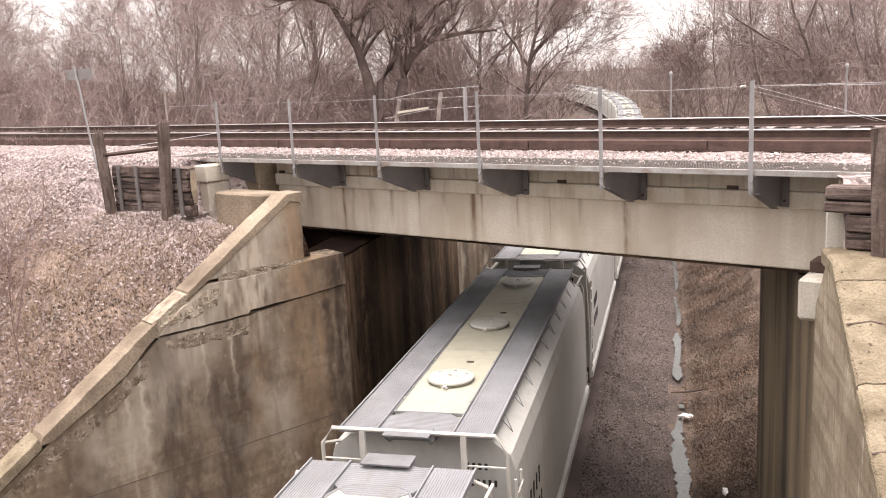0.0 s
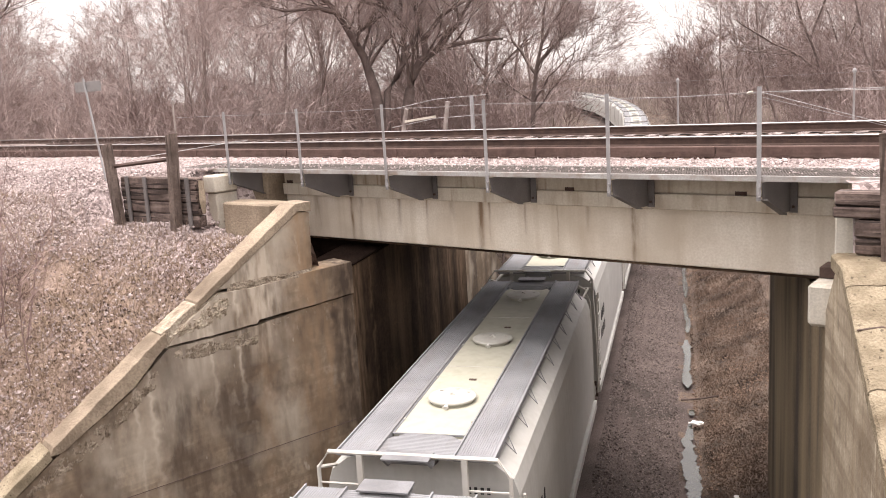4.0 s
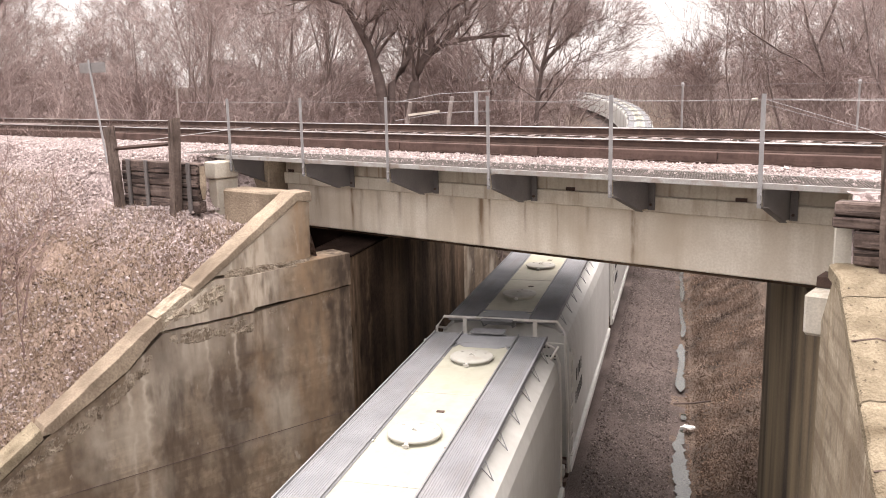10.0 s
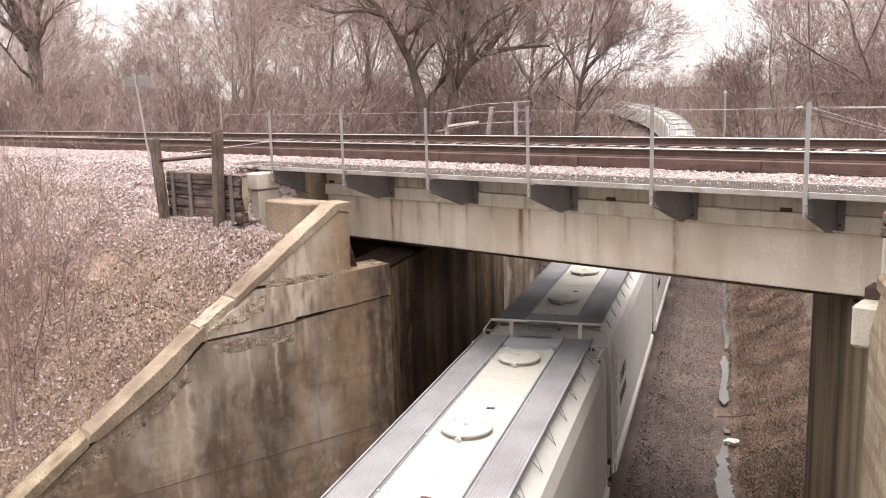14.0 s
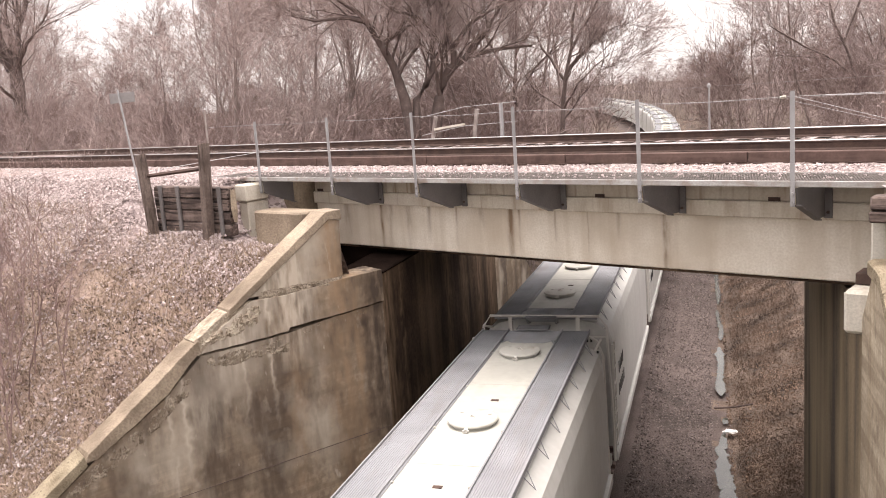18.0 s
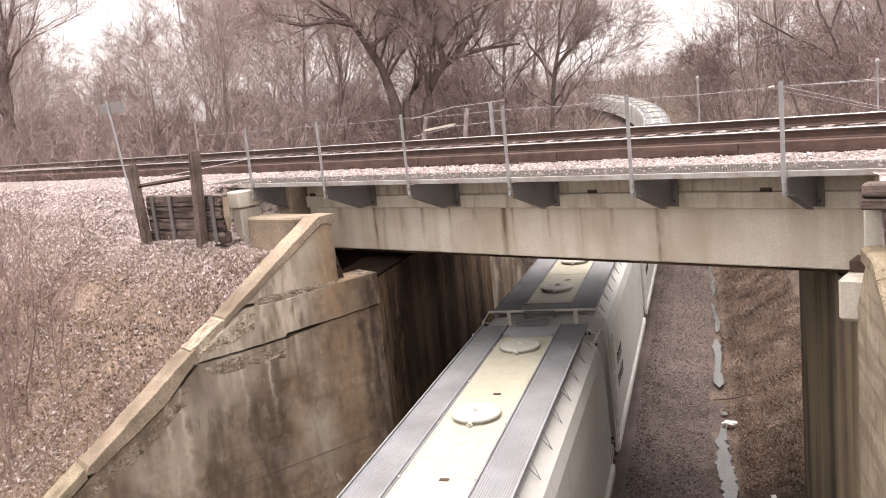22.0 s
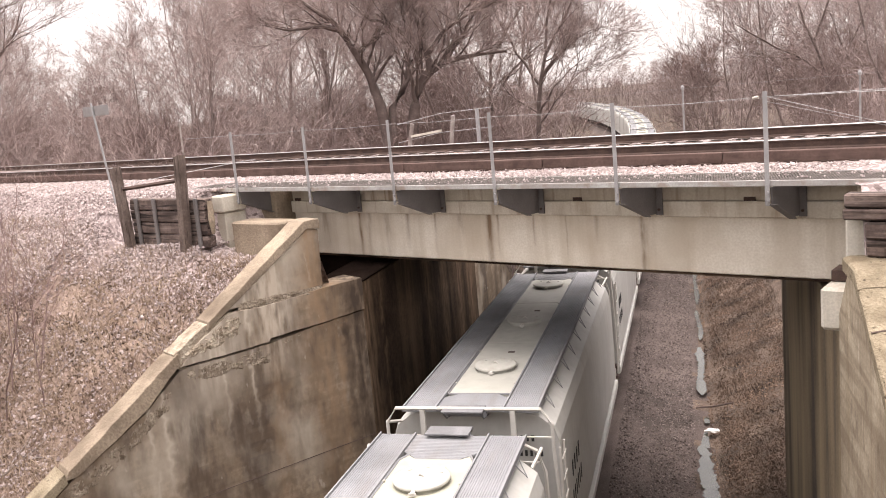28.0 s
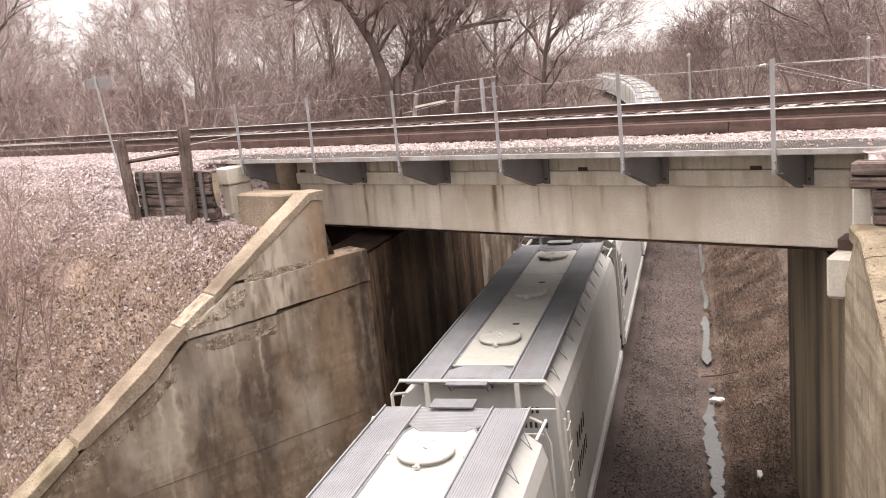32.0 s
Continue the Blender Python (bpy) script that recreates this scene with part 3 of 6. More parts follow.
# ---- bridge ----
bridge = thing("railway_bridge", BRIDGE, "pale stained concrete girder railway bridge over a cutting", "bridge")
R0, R1 = -6.6, 6.75
g = Shape()
g.box(R0, R1 - 0.15, 1.52, 2.5, 6.56, 7.62, 0.02).box(R0, R1 - 0.15, 6.7, 7.6, 6.56, 7.62, 0.02).box(R0, R1 - 0.15, 2.52, 6.68, 6.9, 7.6)
part("girder", g, M["girder"], bridge, "stained pale concrete girder")
part("deck_edge", Shape().box(R0, R1, 1.43, 1.75, 7.58, 7.86, 0.015), M["girder_light"], bridge, "pale concrete ledge with rust runs")
deck = Shape().box(R0, R1, 1.5, 7.7, 7.865, 8.28, 0.012)
part("deck_slab", deck, M["girder_light"], bridge)
for r in (1.5, 4.81, -6.4, -1.9):
    part("drain_hole", Shape().box(r - 0.1, r + 0.1, 1.49, 1.53, 7.84, 7.93), M["rust"], bridge, "dark drain hole")
POSTS = [(k - 2.743) * 2.483 for k in range(6)]
# grating walkway of bars
gr = Shape()
gr.box(-8.9, 8.9, 0.02, 0.06, 8.29, 8.38, 0.004).box(-7.9, 8.9, 1.2, 1.24, 8.3, 8.38)
part("walkway_edge", gr, M["walk_edge"], bridge, "weathered steel walkway edge")
gr = Shape()
r = -8.85
while r < 8.9:
    gr.box(r, r + 0.014, 0.06, 1.2, 8.345, 8.37)
    r += 0.045
for k in range(9):
    gr.box(-8.9, 8.9, 0.16 + 0.115 * k, 0.18 + 0.115 * k, 8.335, 8.374)
part("walkway_grating", gr, M["grating_old"], bridge, "dull brown-grey bar grating")
# thin slab added below the girders, shade of the underside in its colour
part("soffit", Shape().box(R0, R1 - 0.2, 1.6, 7.55, 6.5, 6.556), M["soot"], bridge, "sooty underside, coloured darker for the bridge's shade")
for r in POSTS:
    b = Shape().prism([(0.02, 8.27), (1.42, 8.27), (1.42, 7.64), (1.0, 7.66), (0.06, 8.02)], r + 0.03, r + 0.045, "x")
    b.box(r + 0.03, r + 0.16, 1.395, 1.425, 7.62, 8.26).prism([(0.06, 8.02), (1.0, 7.66), (1.0, 7.64), (0.06, 8.0)], r + 0.0, r + 0.12, "x")
    br = part("bracket", b, M["bracket"], bridge, "grey steel walkway bracket")
    part("bolt", Shape().tube([(r + 0.1, 1.39, 7.72), (r + 0.1, 1.36, 7.72)], 0.025), M["rust"], br)
    p = Shape().box(r - 0.034, r + 0.034, -0.015, -0.005, 8.0, 9.7).box(r - 0.034, r - 0.025, -0.005, 0.06, 8.0, 9.7)
    po = part("rail_post", p, M["steel"], bridge, "galvanised angle-iron post")
    for z in (8.06, 8.2):
        part("bolt", Shape().tube([(r + 0.01, -0.015, z), (r + 0.01, -0.05, z)], 0.02), M["steel"], po)
for z in (9.62,):
    pts = [(-8.6, 0.0, z)]
    for a, b in zip(POSTS, POSTS[1:]):
        pts += [(a, 0, z), ((a + b) / 2, 0, z - 0.02)]
    part("wire_rope", Shape().tube(pts + [(POSTS[-1], 0, z), (9.2, 0.0, z - 0.02)], 0.004, 4), M["steel"], bridge)
# bearings, pedestals
for r, w in ((6.5, 0.62), (6.2, 7.1)):
    part("bearing", Shape().box(r - 0.12, r + 0.2, w - 0.22, w + 0.22, 6.8 if w < 2 else 6.42, 6.97 if w < 2 else 6.555, 0.01), M["rust"], bridge, "rusty steel bearing")

# far handrail with insulator posts and wires
fence = thing("far_handrail", BRIDGE, "grey posts and wires of the far walkway railing", "railing")
FAR = [0.66, 4.9, 9.1]
part("far_walkway", Shape().box(-6.6, 10, 7.72, 8.75, 8.26, 8.36), M["steel"], fence)
for r in FAR:
    po = part("rail_post", Shape().box(r - 0.02, r + 0.02, 8.66, 8.7, 8.3, 9.74), M["dull_steel"], fence)
    part("insulator", Shape().tube([(r, 8.68, 9.72), (r, 8.68, 9.78), (r, 8.68, 9.84)], [0.03, 0.05, 0.02], 8), M["steel"], po)
for z in (9.75, 9.35):
    part("wire_rope", Shape().tube([(-4.2, 8.68, z - 0.03)] + [(r, 8.68, z) for r in FAR] + [(14.0, 8.68, z)], 0.003, 4), M["dull_steel"], fence)

# ---- abutments and wing walls ----
WING = Matrix.Translation((-2.82, 17.2, 0)) @ Euler((0, 0, radians(-35 - 90 + 180))).to_matrix().to_4x4()
# in WING: x runs along the wall (towards the viewer negative), y to its back
west = thing("abutment_west", None, "cracked brown-stained concrete abutment with flared wing wall", "abutment", kind="structure")


def jag(poly, step=0.16, amp=0.022):
    """The outline with its long edges broken into short, slightly wandering ones."""
    out = []
    for (a, b), (c, d) in zip(poly, poly[1:] + poly[:1]):
        n = max(1, int(math.hypot(c - a, d - b) / step)) if min(b, d) > 2 else 1
        for i in range(n):
            x, z = a + (c - a) * i / n, b + (d - b) * i / n
            k = 0 if n == 1 else amp
            out.append((x + k * noise.noise((x * 4, z * 4, 1)), z + k * noise.noise((x * 5, z * 5, 6))))
    return out


def wingpart(name, poly, y0, y1, material, label=""):
    """A slab of the wing: outline (along, up), between two depths behind its face."""
    s = Shape().prism(jag(poly), y0, y1, "y", WING)
    bm = bmesh.new()
    me = s.mesh(name, material)
    bm.from_mesh(me)
    bmesh.ops.bevel(bm, geom=bm.edges[:], offset=0.008, segments=1, affect="EDGES")
    bm.to_mesh(me)
    bm.free()
    return child(name, me, west, label)


# body of the wing below the crack, broken band above it, cap block at the bridge, sloping coping
wingpart("wall_face", [(0, -1.6), (0, 5.715), (-1.2, 5.635), (-2.3, 5.52), (-4.2, 5.48), (-4.95, 4.86), (-6.4, 4.05), (-7.3, 3.42), (-9.5, 1.8), (-12.5, -0.4), (-12.5, -1.6)], 0.0, 0.7, M["wall"])
wingpart("wall_band", [(0.0, 5.74), (0, 6.42), (-0.95, 6.4), (-2.2, 6.31), (-3.1, 6.33), (-3.9, 5.85), (-4.2, 5.54), (-2.34, 5.57), (-2.3, 5.64), (-1.22, 5.67)], -0.05, 0.65, M["wall"], "cracked upper course of the wall")
wingpart("cap_block", [(-0.96, 6.46), (-0.93, 7.62), (-1.2, 7.66), (-3.1, 6.4), (-2.2, 6.38)], -0.03, 0.5, M["wall"])
wingpart("coping", [(-0.9, 7.64), (-0.9, 7.84), (-1.25, 7.84), (-3.55, 6.26), (-3.6, 6.1), (-3.15, 6.38), (-1.22, 7.67)], -0.07, 0.48, M["coping"], "tan sloping coping")
wingpart("broken_patch", [(-3.3, 6.3), (-3.62, 6.2), (-4.3, 5.8), (-4.25, 5.52), (-3.7, 5.6)], -0.02, 0.46, M["fresh"], "spalled pale concrete")
wingpart("coping", [(-4.2, 5.62), (-4.22, 5.82), (-6.42, 4.27), (-6.5, 4.12), (-6.3, 4.12), (-4.9, 4.95)], -0.07, 0.48, M["coping"], "tan sloping coping")
wingpart("coping", [(-6.46, 4.06), (-6.5, 4.24), (-7.4, 3.62), (-9.7, 1.98), (-12.8, -0.2), (-12.8, -0.4), (-9.6, 1.8), (-7.3, 3.46)], -0.07, 0.48, M["coping_pale"], "pale lower coping")
def spalled(name, top, low, a0, a1, material, rough, label, base=0.0):
    """A ragged broken face between two lines along the wing."""
    nx, nz = int((a1 - a0) / 0.025), 16
    v = []
    for i in range(nx + 1):
        a = a0 + (a1 - a0) * i / nx
        hi, lo = top(a), low(a) + noise.noise((a * 3, 1, 0)) * 0.1
        for j in range(nz + 1):
            z = lo + (hi - lo) * j / nz
            edge = min(j, nz - j, 4) / 4 * min(1.0, i / 8, (nx - i) / 8)
            v.append(WING @ Vector((a, 0.025 + base - edge * rough * (0.75 + (0.7 * noise.noise((a * 4, z * 7, 3)) + 0.6 * noise.noise((a * 14, z * 18, 5)) + 0.6 * noise.noise((a * 31, z * 37, 5)))), z)))
    f = [(i * (nz + 1) + j, (i + 1) * (nz + 1) + j, (i + 1) * (nz + 1) + j + 1, i * (nz + 1) + j + 1) for i in range(nx) for j in range(nz)]
    return child(name, mesh_of(name, v, f, material), west, label)


spalled("broken_face", lambda a: 5.5, lambda a: 5.1, -4.2, -2.2, M["broken"], 0.04, "crumbling edge under the crack")
spalled("broken_face", lambda a: 6.34 + min(0, a + 3.15) * 0.62, lambda a: 5.58 + 0.15 * (a + 4.2), -4.15, -2.75, M["fresh"], 0.045, "spalled pale concrete", -0.05)
BODY_TOP = [(-12.5, -0.4), (-9.5, 1.8), (-7.3, 3.42), (-6.4, 4.05), (-4.95, 4.86), (-4.2, 5.48), (-2.3, 5.52), (-1.2, 5.635), (0.0, 5.715)]
spalled("broken_face", lambda a: steps(a, BODY_TOP) - 0.01, lambda a: steps(a, BODY_TOP) - 0.5 - 0.15 * noise.noise((a * 1.3, 0, 4)), -8.6, -4.3, M["broken"], 0.035, "rubbly pale strip under the coping")
spalled("broken_face", lambda a: steps(a, BODY_TOP) - 0.01, lambda a: steps(a, BODY_TOP) - 0.16, -2.25, -0.15, M["broken"], 0.022, "chipped lip of the crack")
spalled("broken_face", lambda a: 6.42 - 0.03 * a, lambda a: 6.28, -2.9, -0.98, M["broken"], 0.025, "chipped joint under the cap block", -0.05)
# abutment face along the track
# soot plus painted shade: darker in colour than the open wing wall
part("abutment_face", Shape().box(-3.9, -2.82, 17.25, 27.5, -1.6, 6.3, 0.03), M["soot"], west, "sooty abutment face, coloured darker for the bridge's shade")
seat = [(-2.83, 19.4), (-2.83, 26.4)] + [tuple((BRIDGE @ Vector((-6.7, w, 0)))[:2]) for w in (7.9, 1.7)]
# seat and shelf are coloured black in place of the shade under the girder
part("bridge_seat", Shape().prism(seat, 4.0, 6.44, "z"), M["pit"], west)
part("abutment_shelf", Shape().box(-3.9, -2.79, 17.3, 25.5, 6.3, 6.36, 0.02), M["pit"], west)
part("far_wing", Shape().prism([(27.45, -1.6), (27.45, 6.4), (28.5, 6.2), (37, 0.6), (37, -1.6)], -3.7, -2.85, "x"), M["wall"], west)
b = Shape().box(-7.6, -6.62, 0.95, 7.8, 5.5, 8.27, 0.03, BRIDGE)
part("back_wall", b, M["coping"], west)
part("back_block", Shape().box(-6.5, -4.85, -0.55, 0.1, 6.2, 7.66, 0.04, BRIDGE), M["coping"], west, "tan concrete block beside the wing")
part("parapet_end", Shape().box(-7.36, -6.92, -0.38, 0.3, 7.84, 8.24, 0.03, BRIDGE).box(-7.3, -6.96, -0.33, 0.3, 6.4, 7.82, 0.03, BRIDGE), M["girder_light"], west)
for z, y in ((2.9, 0), (1.3, 0)):
    lo = -12.5 if z < 1.5 else -8.0
    part("pour_joint", Shape().box(lo, -0.02, -0.008, 0.02, z - 0.006, z + 0.006, 0.0, WING), M["tie"], west)

east = thing("abutment_east", None, "tan stained concrete abutment wall with sloping coping", "abutment", kind="structure")
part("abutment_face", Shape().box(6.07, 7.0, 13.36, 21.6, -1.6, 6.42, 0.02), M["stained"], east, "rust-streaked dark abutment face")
TOP = [(11.9, 7.42), (8.8, 5.62), (4, 2.7), (-2, -0.9)]
part("wall_face", Shape().prism([(13.35, -1.6), (13.35, 6.42), (12.6, 7.2), (11.9, 7.2)] + [(y, z - 0.22) for y, z in TOP[1:]] + [(-2, -1.6)], 6.05, 7.0, "x"), M["wall_tan"], east)


def rough_coping(y0, y1):
    """A slab of the sloping coping with crumbled edges and a weathered top."""
    ny, nx = int((y1 - y0) / 0.07), 20
    v = []
    for j in range(ny + 1):
        y = y0 + (y1 - y0) * j / ny
        z = steps(y, [(-2, -0.9), (4, 2.7), (8.8, 5.62), (11.9, 7.42), (12.7, 7.42)])
        chip = 0.05 * max(0.0, noise.noise((y * 2.3, 1, 1)) + 0.5 * noise.noise((y * 8, 1, 3)) + 0.1)
        v += [(6.0 + chip * 0.3, y, z - 0.21), (6.0 + chip * 0.5, y, z - 0.04 - chip)]
        for i in range(nx + 1):
            x = 6.02 + chip + (1.48 - chip) * (i / nx)
            pit = 0.007 * noise.noise((x * 3, y * 3, 5)) + 0.009 * noise.noise((x * 14, y * 14, 5)) - 0.035 * max(0, noise.noise((x * 9, y * 9, 9)) - 0.3)
            v.append((x, y, z + pit - 0.02 * (i in (0, nx))))
        v.append((7.5, y, z - 0.21))
    w = nx + 4
    f = [(j * w + i, (j + 1) * w + i, (j + 1) * w + i + 1, j * w + i + 1) for j in range(ny) for i in range(w - 1)]
    f += [tuple(range(w)), tuple(ny * w + i for i in reversed(range(w)))]
    s = Shape().add(v, f)
    part("coping", s, M["coping_pale"], east, "pale tan sloping coping with crumbled edges")


for y0, y1 in ((11.58, 12.7), (10.13, 11.56), (8.79, 10.11), (4.0, 8.77), (-2.0, 3.98)):
    rough_coping(y0, y1)
part("far_wing", Shape().prism([(0, -1.6), (0, 6.4), (9, 1.2), (9, -1.6)], 0.0, 0.5, "x", Matrix.Translation((6.35, 21.5, 0)) @ Euler((0, 0, radians(-48))).to_matrix().to_4x4()), M["wall"], east)
part("pedestal", Shape().box(6.32, 7.1, 0.0, 0.9, 6.14, 6.79, 0.05, BRIDGE), M["block"], east, "pale concrete bearing pedestal")
part("pedestal", Shape().box(6.0, 7.1, 5.2, 6.2, 5.8, 6.42, 0.05, BRIDGE), M["block"], east)
part("back_wall", Shape().box(6.78, 7.7, 0.25, 7.8, 6.4, 8.27, 0.03, BRIDGE), M["girder_light"], east)
part("parapet_end", Shape().box(6.78, 7.3, -0.4, 0.2, 7.15, 7.9, 0.03, BRIDGE), M["block"], east, "pale cracked concrete end block")
# cracks of the east coping
for y, x1 in ((10.9, 6.6), (9.3, 7.1)):
    z = 7.42 - (11.9 - y) * 0.5806
    part("crack", Shape().tube([(6.02, y, z), (6.3, y + 0.05, z + 0.03), (6.7, y - 0.03, z - 0.02), (x1, y + 0.04, z + 0.02)], 0.012, 4), M["tie"], east)

# ---- upper railway ----
RAIL = [(-0.075, 0), (0.075, 0), (0.07, 0.02), (0.014, 0.04), (0.012, 0.135), (0.036, 0.142), (0.036, 0.172), (-0.036, 0.172), (-0.036, 0.142), (-0.012, 0.135), (-0.014, 0.04), (-0.07, 0.02)]
HEAD = [(-0.038, 0.166), (0.038, 0.166), (0.036, 0.175), (0.028, 0.182), (-0.028, 0.182), (-0.036, 0.175)]
upper = thing("upper_track", BRIDGE, "canted railway track with rusty rails on pale ballast", "railway track", kind="structure")
for w, z in ((3.0, 8.58), (4.435, 8.72)):
    ra = part("rail", Shape().sweep(RAIL, [(-150, w, z), (0, w, z), (150, w, z)]), M["rust"], upper, "brown rusty rail")
    part("rail_head", Shape().sweep(HEAD, [(-150, w, z), (0, w, z), (150, w, z)]), M["railhead"], ra, "worn bright rail head")
tie_me = Shape().box(-0.11, 0.11, -0.8, 1.3, -0.18, 0.0, 0.012).mesh("sleeper", M["tie"])
dash_me = Shape().box(-0.1, 0.1, -0.07, 0.1, 0.0, 0.035).mesh("tie_plate", M["rust"])
for i in range(-45, 34):
    o = child("sleeper", tie_me, upper)
    o.matrix_basis = pose(i * 0.52, 3.72, 8.62, math.degrees(math.atan(0.1)), 0, RNG.uniform(-1.5, 1.5))
for i in range(-9, 9):
    part("kerb_timber", Shape().box(i * 3.9 + 0.01, i * 3.9 + 3.89, 2.72, 2.9, 8.38, 8.585, 0.012), M["rusty_timber"], upper, "rust-stained timber beside the rail")
# row of small dark blocks along the foot of the kerb timber
for i in range(-60, 36):
    o = child("tie_plate", dash_me, upper)
    o.matrix_basis = pose(i * 0.52 + RNG.uniform(-0.05, 0.05), 2.72, 8.362, 0, 0, 0)
prof = [(1.3, 8.28), (1.6, 8.33), (2.3, 8.36), (2.72, 8.37), (2.8, 8.5), (3.0, 8.54), (3.7, 8.6), (4.4, 8.67), (5.1, 8.7), (6.0, 8.4), (7.7, 8.25)]
rs = [-150, -60, -30] + [-20 + 0.5 * i for i in range(81)] + [30, 60, 150]
bv = [(r, w, z + noise.noise((r, w * 2, 1)) * 0.04) for r in rs for w, z in prof]
k = len(prof)
bf = [(j * k + i, (j + 1) * k + i, (j + 1) * k + i + 1, j * k + i + 1) for j in range(len(rs) - 1) for i in range(k - 1)]
bed_me = mesh_of("ballast_bed", bv, bf, M["ballast"], True)
bed_me.materials.append(M["ballast_rusty"])
for p in bed_me.polygons:
    if 2.75 < p.center.y < 3.0 or 4.0 < p.center.y < 4.6:
        p.material_index = 1
child("ballast_bed", bed_me, upper, "pale pinkish ballast, rust-stained by the rails")

# ---- lower track ----
lower = thing("lower_track", None, "railway track under the bridge on dark gravel", "railway track", kind="structure")
line = [track_point(s) for s in [-300, -100, 0, 30] + [35 + 4 * i for i in range(45)] + [220 + 12 * i for i in range(30)]]
for side in (-0.7175, 0.7175):
    pts = [p + Vector((math.cos(a), math.sin(a), 0)) * side + Vector((0, 0, -0.13)) for p, a in line]
    part("rail", Shape().sweep(RAIL, pts), M["rust"], lower)
tie_low = Shape().box(-1.3, 1.3, -0.11, 0.11, -0.16, 0.0, 0.012).mesh("sleeper", M["tie"])
for i in range(140):
    p, a = track_point(-6 + i * 0.55)
    o = child("sleeper", tie_low, lower)
    o.matrix_basis = Matrix.Translation(p + Vector((0, 0, -0.14))) @ Euler((0, 0, a)).to_matrix().to_4x4()

# ---- covered hopper cars ----
def paint(name, base, grime, amount=0.35):
    return mat(name, base, tuple(c * 0.82 for c in base), tuple(min(0.9, c * 1.06) for c in base), 0.7, 7, 0.7, 0.5, 0.0, 0.04, 0.003,
               streak=grime, streak_amount=amount, streak_scale=(2.2, 1.6, 0.25), spec=0.12)


M["side_grey"] = paint("light_grey_car_paint", (0.48, 0.475, 0.45), (0.32, 0.295, 0.265), 0.22)
M["side_dark"] = paint("mid_grey_car_paint", (0.42, 0.41, 0.39), (0.2, 0.18, 0.16))
M["roof_cream"] = paint("cream_roof_paint", (0.44, 0.43, 0.352), (0.3, 0.29, 0.23), 0.35)
M["roof_white"] = paint("white_roof_paint", (0.45, 0.443, 0.398), (0.31, 0.3, 0.263), 0.3)
M["roof_yellow"] = paint("yellowed_roof_paint", (0.44, 0.422, 0.335), (0.3, 0.285, 0.225), 0.35)
M["lid"] = paint("hatch_lid_paint", (0.46, 0.452, 0.41), (0.3, 0.265, 0.215), 0.4)
M["frame"] = paint("end_frame_paint", (0.6, 0.58, 0.54), (0.3, 0.25, 0.2))
M["grating"] = mat("roof_walk_metal", (0.265, 0.268, 0.278), (0.19, 0.192, 0.2), (0.32, 0.324, 0.335), 1.0, 50, 0.7, 0.75, 0.0, 0.06, 0.003, streak=(0.2, 0.17, 0.15), streak_amount=0.25, streak_scale=(2.0, 0.3, 1.0), spec=0.05)
M["tread"] = mat("open_tread_grating", (0.2, 0.2, 0.206), (0.14, 0.14, 0.144), (0.26, 0.26, 0.268), 3, 60, 0.7, 0.75, 0.0, 0.3, 0.01, spec=0.05)
M["black"] = mat("black_stencil", (0.03, 0.03, 0.03), rough=0.7, bump=0)
M["under"] = mat("dark_running_gear", (0.06, 0.05, 0.045), None, None, 3, 30, 0.6, 0.8, 0.2, 0.2)

PITCH, LENGTH = 12.8, 11.75
SECTION = [(0, 4.44), (0.66, 4.42), (1.22, 4.3), (1.48, 4.1), (1.56, 3.85), (1.6, 3.2), (1.61, 2.2), (1.6, 1.3), (1.55, 1.12)]


def body_shape():
    """Shell with rounded eaves, sloped ends and open hopper underside."""
    half = SECTION
    ring = [(-x, z) for x, z in half[:0:-1]] + half
    s = Shape()
    n = len(ring)
    ys = [0.42, 0.5, LENGTH - 0.5, LENGTH - 0.42]
    for j, y in enumerate(ys):
        k = 0.985 if j in (0, 3) else 1.0
        s.v += [(x * k, y, (z - 2.5) * k + 2.5) for x, z in ring]
    for j in range(3):
        for i in range(n - 1):
            a = j * n + i
            s.f.append((a, a + 1, a + n + 1, a + n))
    s.f.append(tuple(range(n))[::-1])
    s.f.append(tuple(range(3 * n, 4 * n)))
    s.f.append((0, 2 * n - n, 3 * n, 3 * n)[:2] + (3 * n, 4 * n - 1, n - 1))
    return s


def roof_walk(side):
    """Ridged walkway: one long corrugated plate with turned-up edges."""
    top = [(0.612, 4.44), (0.612, 4.53), (0.636, 4.53), (0.636, 4.49)]
    x = 0.665
    while x < 1.2:
        top += [(x, 4.484), (x + 0.006, 4.494), (x + 0.022, 4.494), (x + 0.028, 4.484)]
        x += 0.0375
    top += [(1.228, 4.49), (1.228, 4.53), (1.252, 4.53), (1.252, 4.44)]
    return Shape().prism([(side * p, q) for p, q in top], 0.14, LENGTH + 0.02, "y")


def disc(x, y, z, r, h, sides=24, dome=0.02):
    s = Shape()
    rings = [(r, z), (r, z + h), (r * 0.93, z + h + dome * 0.4), (r * 0.5, z + h + dome)]
    for q, zz in rings:
        s.v += [(x + q * math.cos(k * math.tau / sides), y + q * math.sin(k * math.tau / sides), zz) for k in range(sides)]
    for j in range(len(rings) - 1):
        for i in range(sides):
            a, b = j * sides + i, j * sides + (i + 1) % sides
            s.f.append((a, b, b + sides, a + sides))
    s.f.append(tuple((len(rings) - 1) * sides + i for i in range(sides)))
    return s


def wheelset(y):
    s = Shape()
    for side in (-1, 1):
        s.tube([(side * 0.68, y, 0.42), (side * 0.82, y, 0.42)], 0.42, 18)
    return s.tube([(-0.95, y, 0.42), (0.95, y, 0.42)], 0.08, 8)


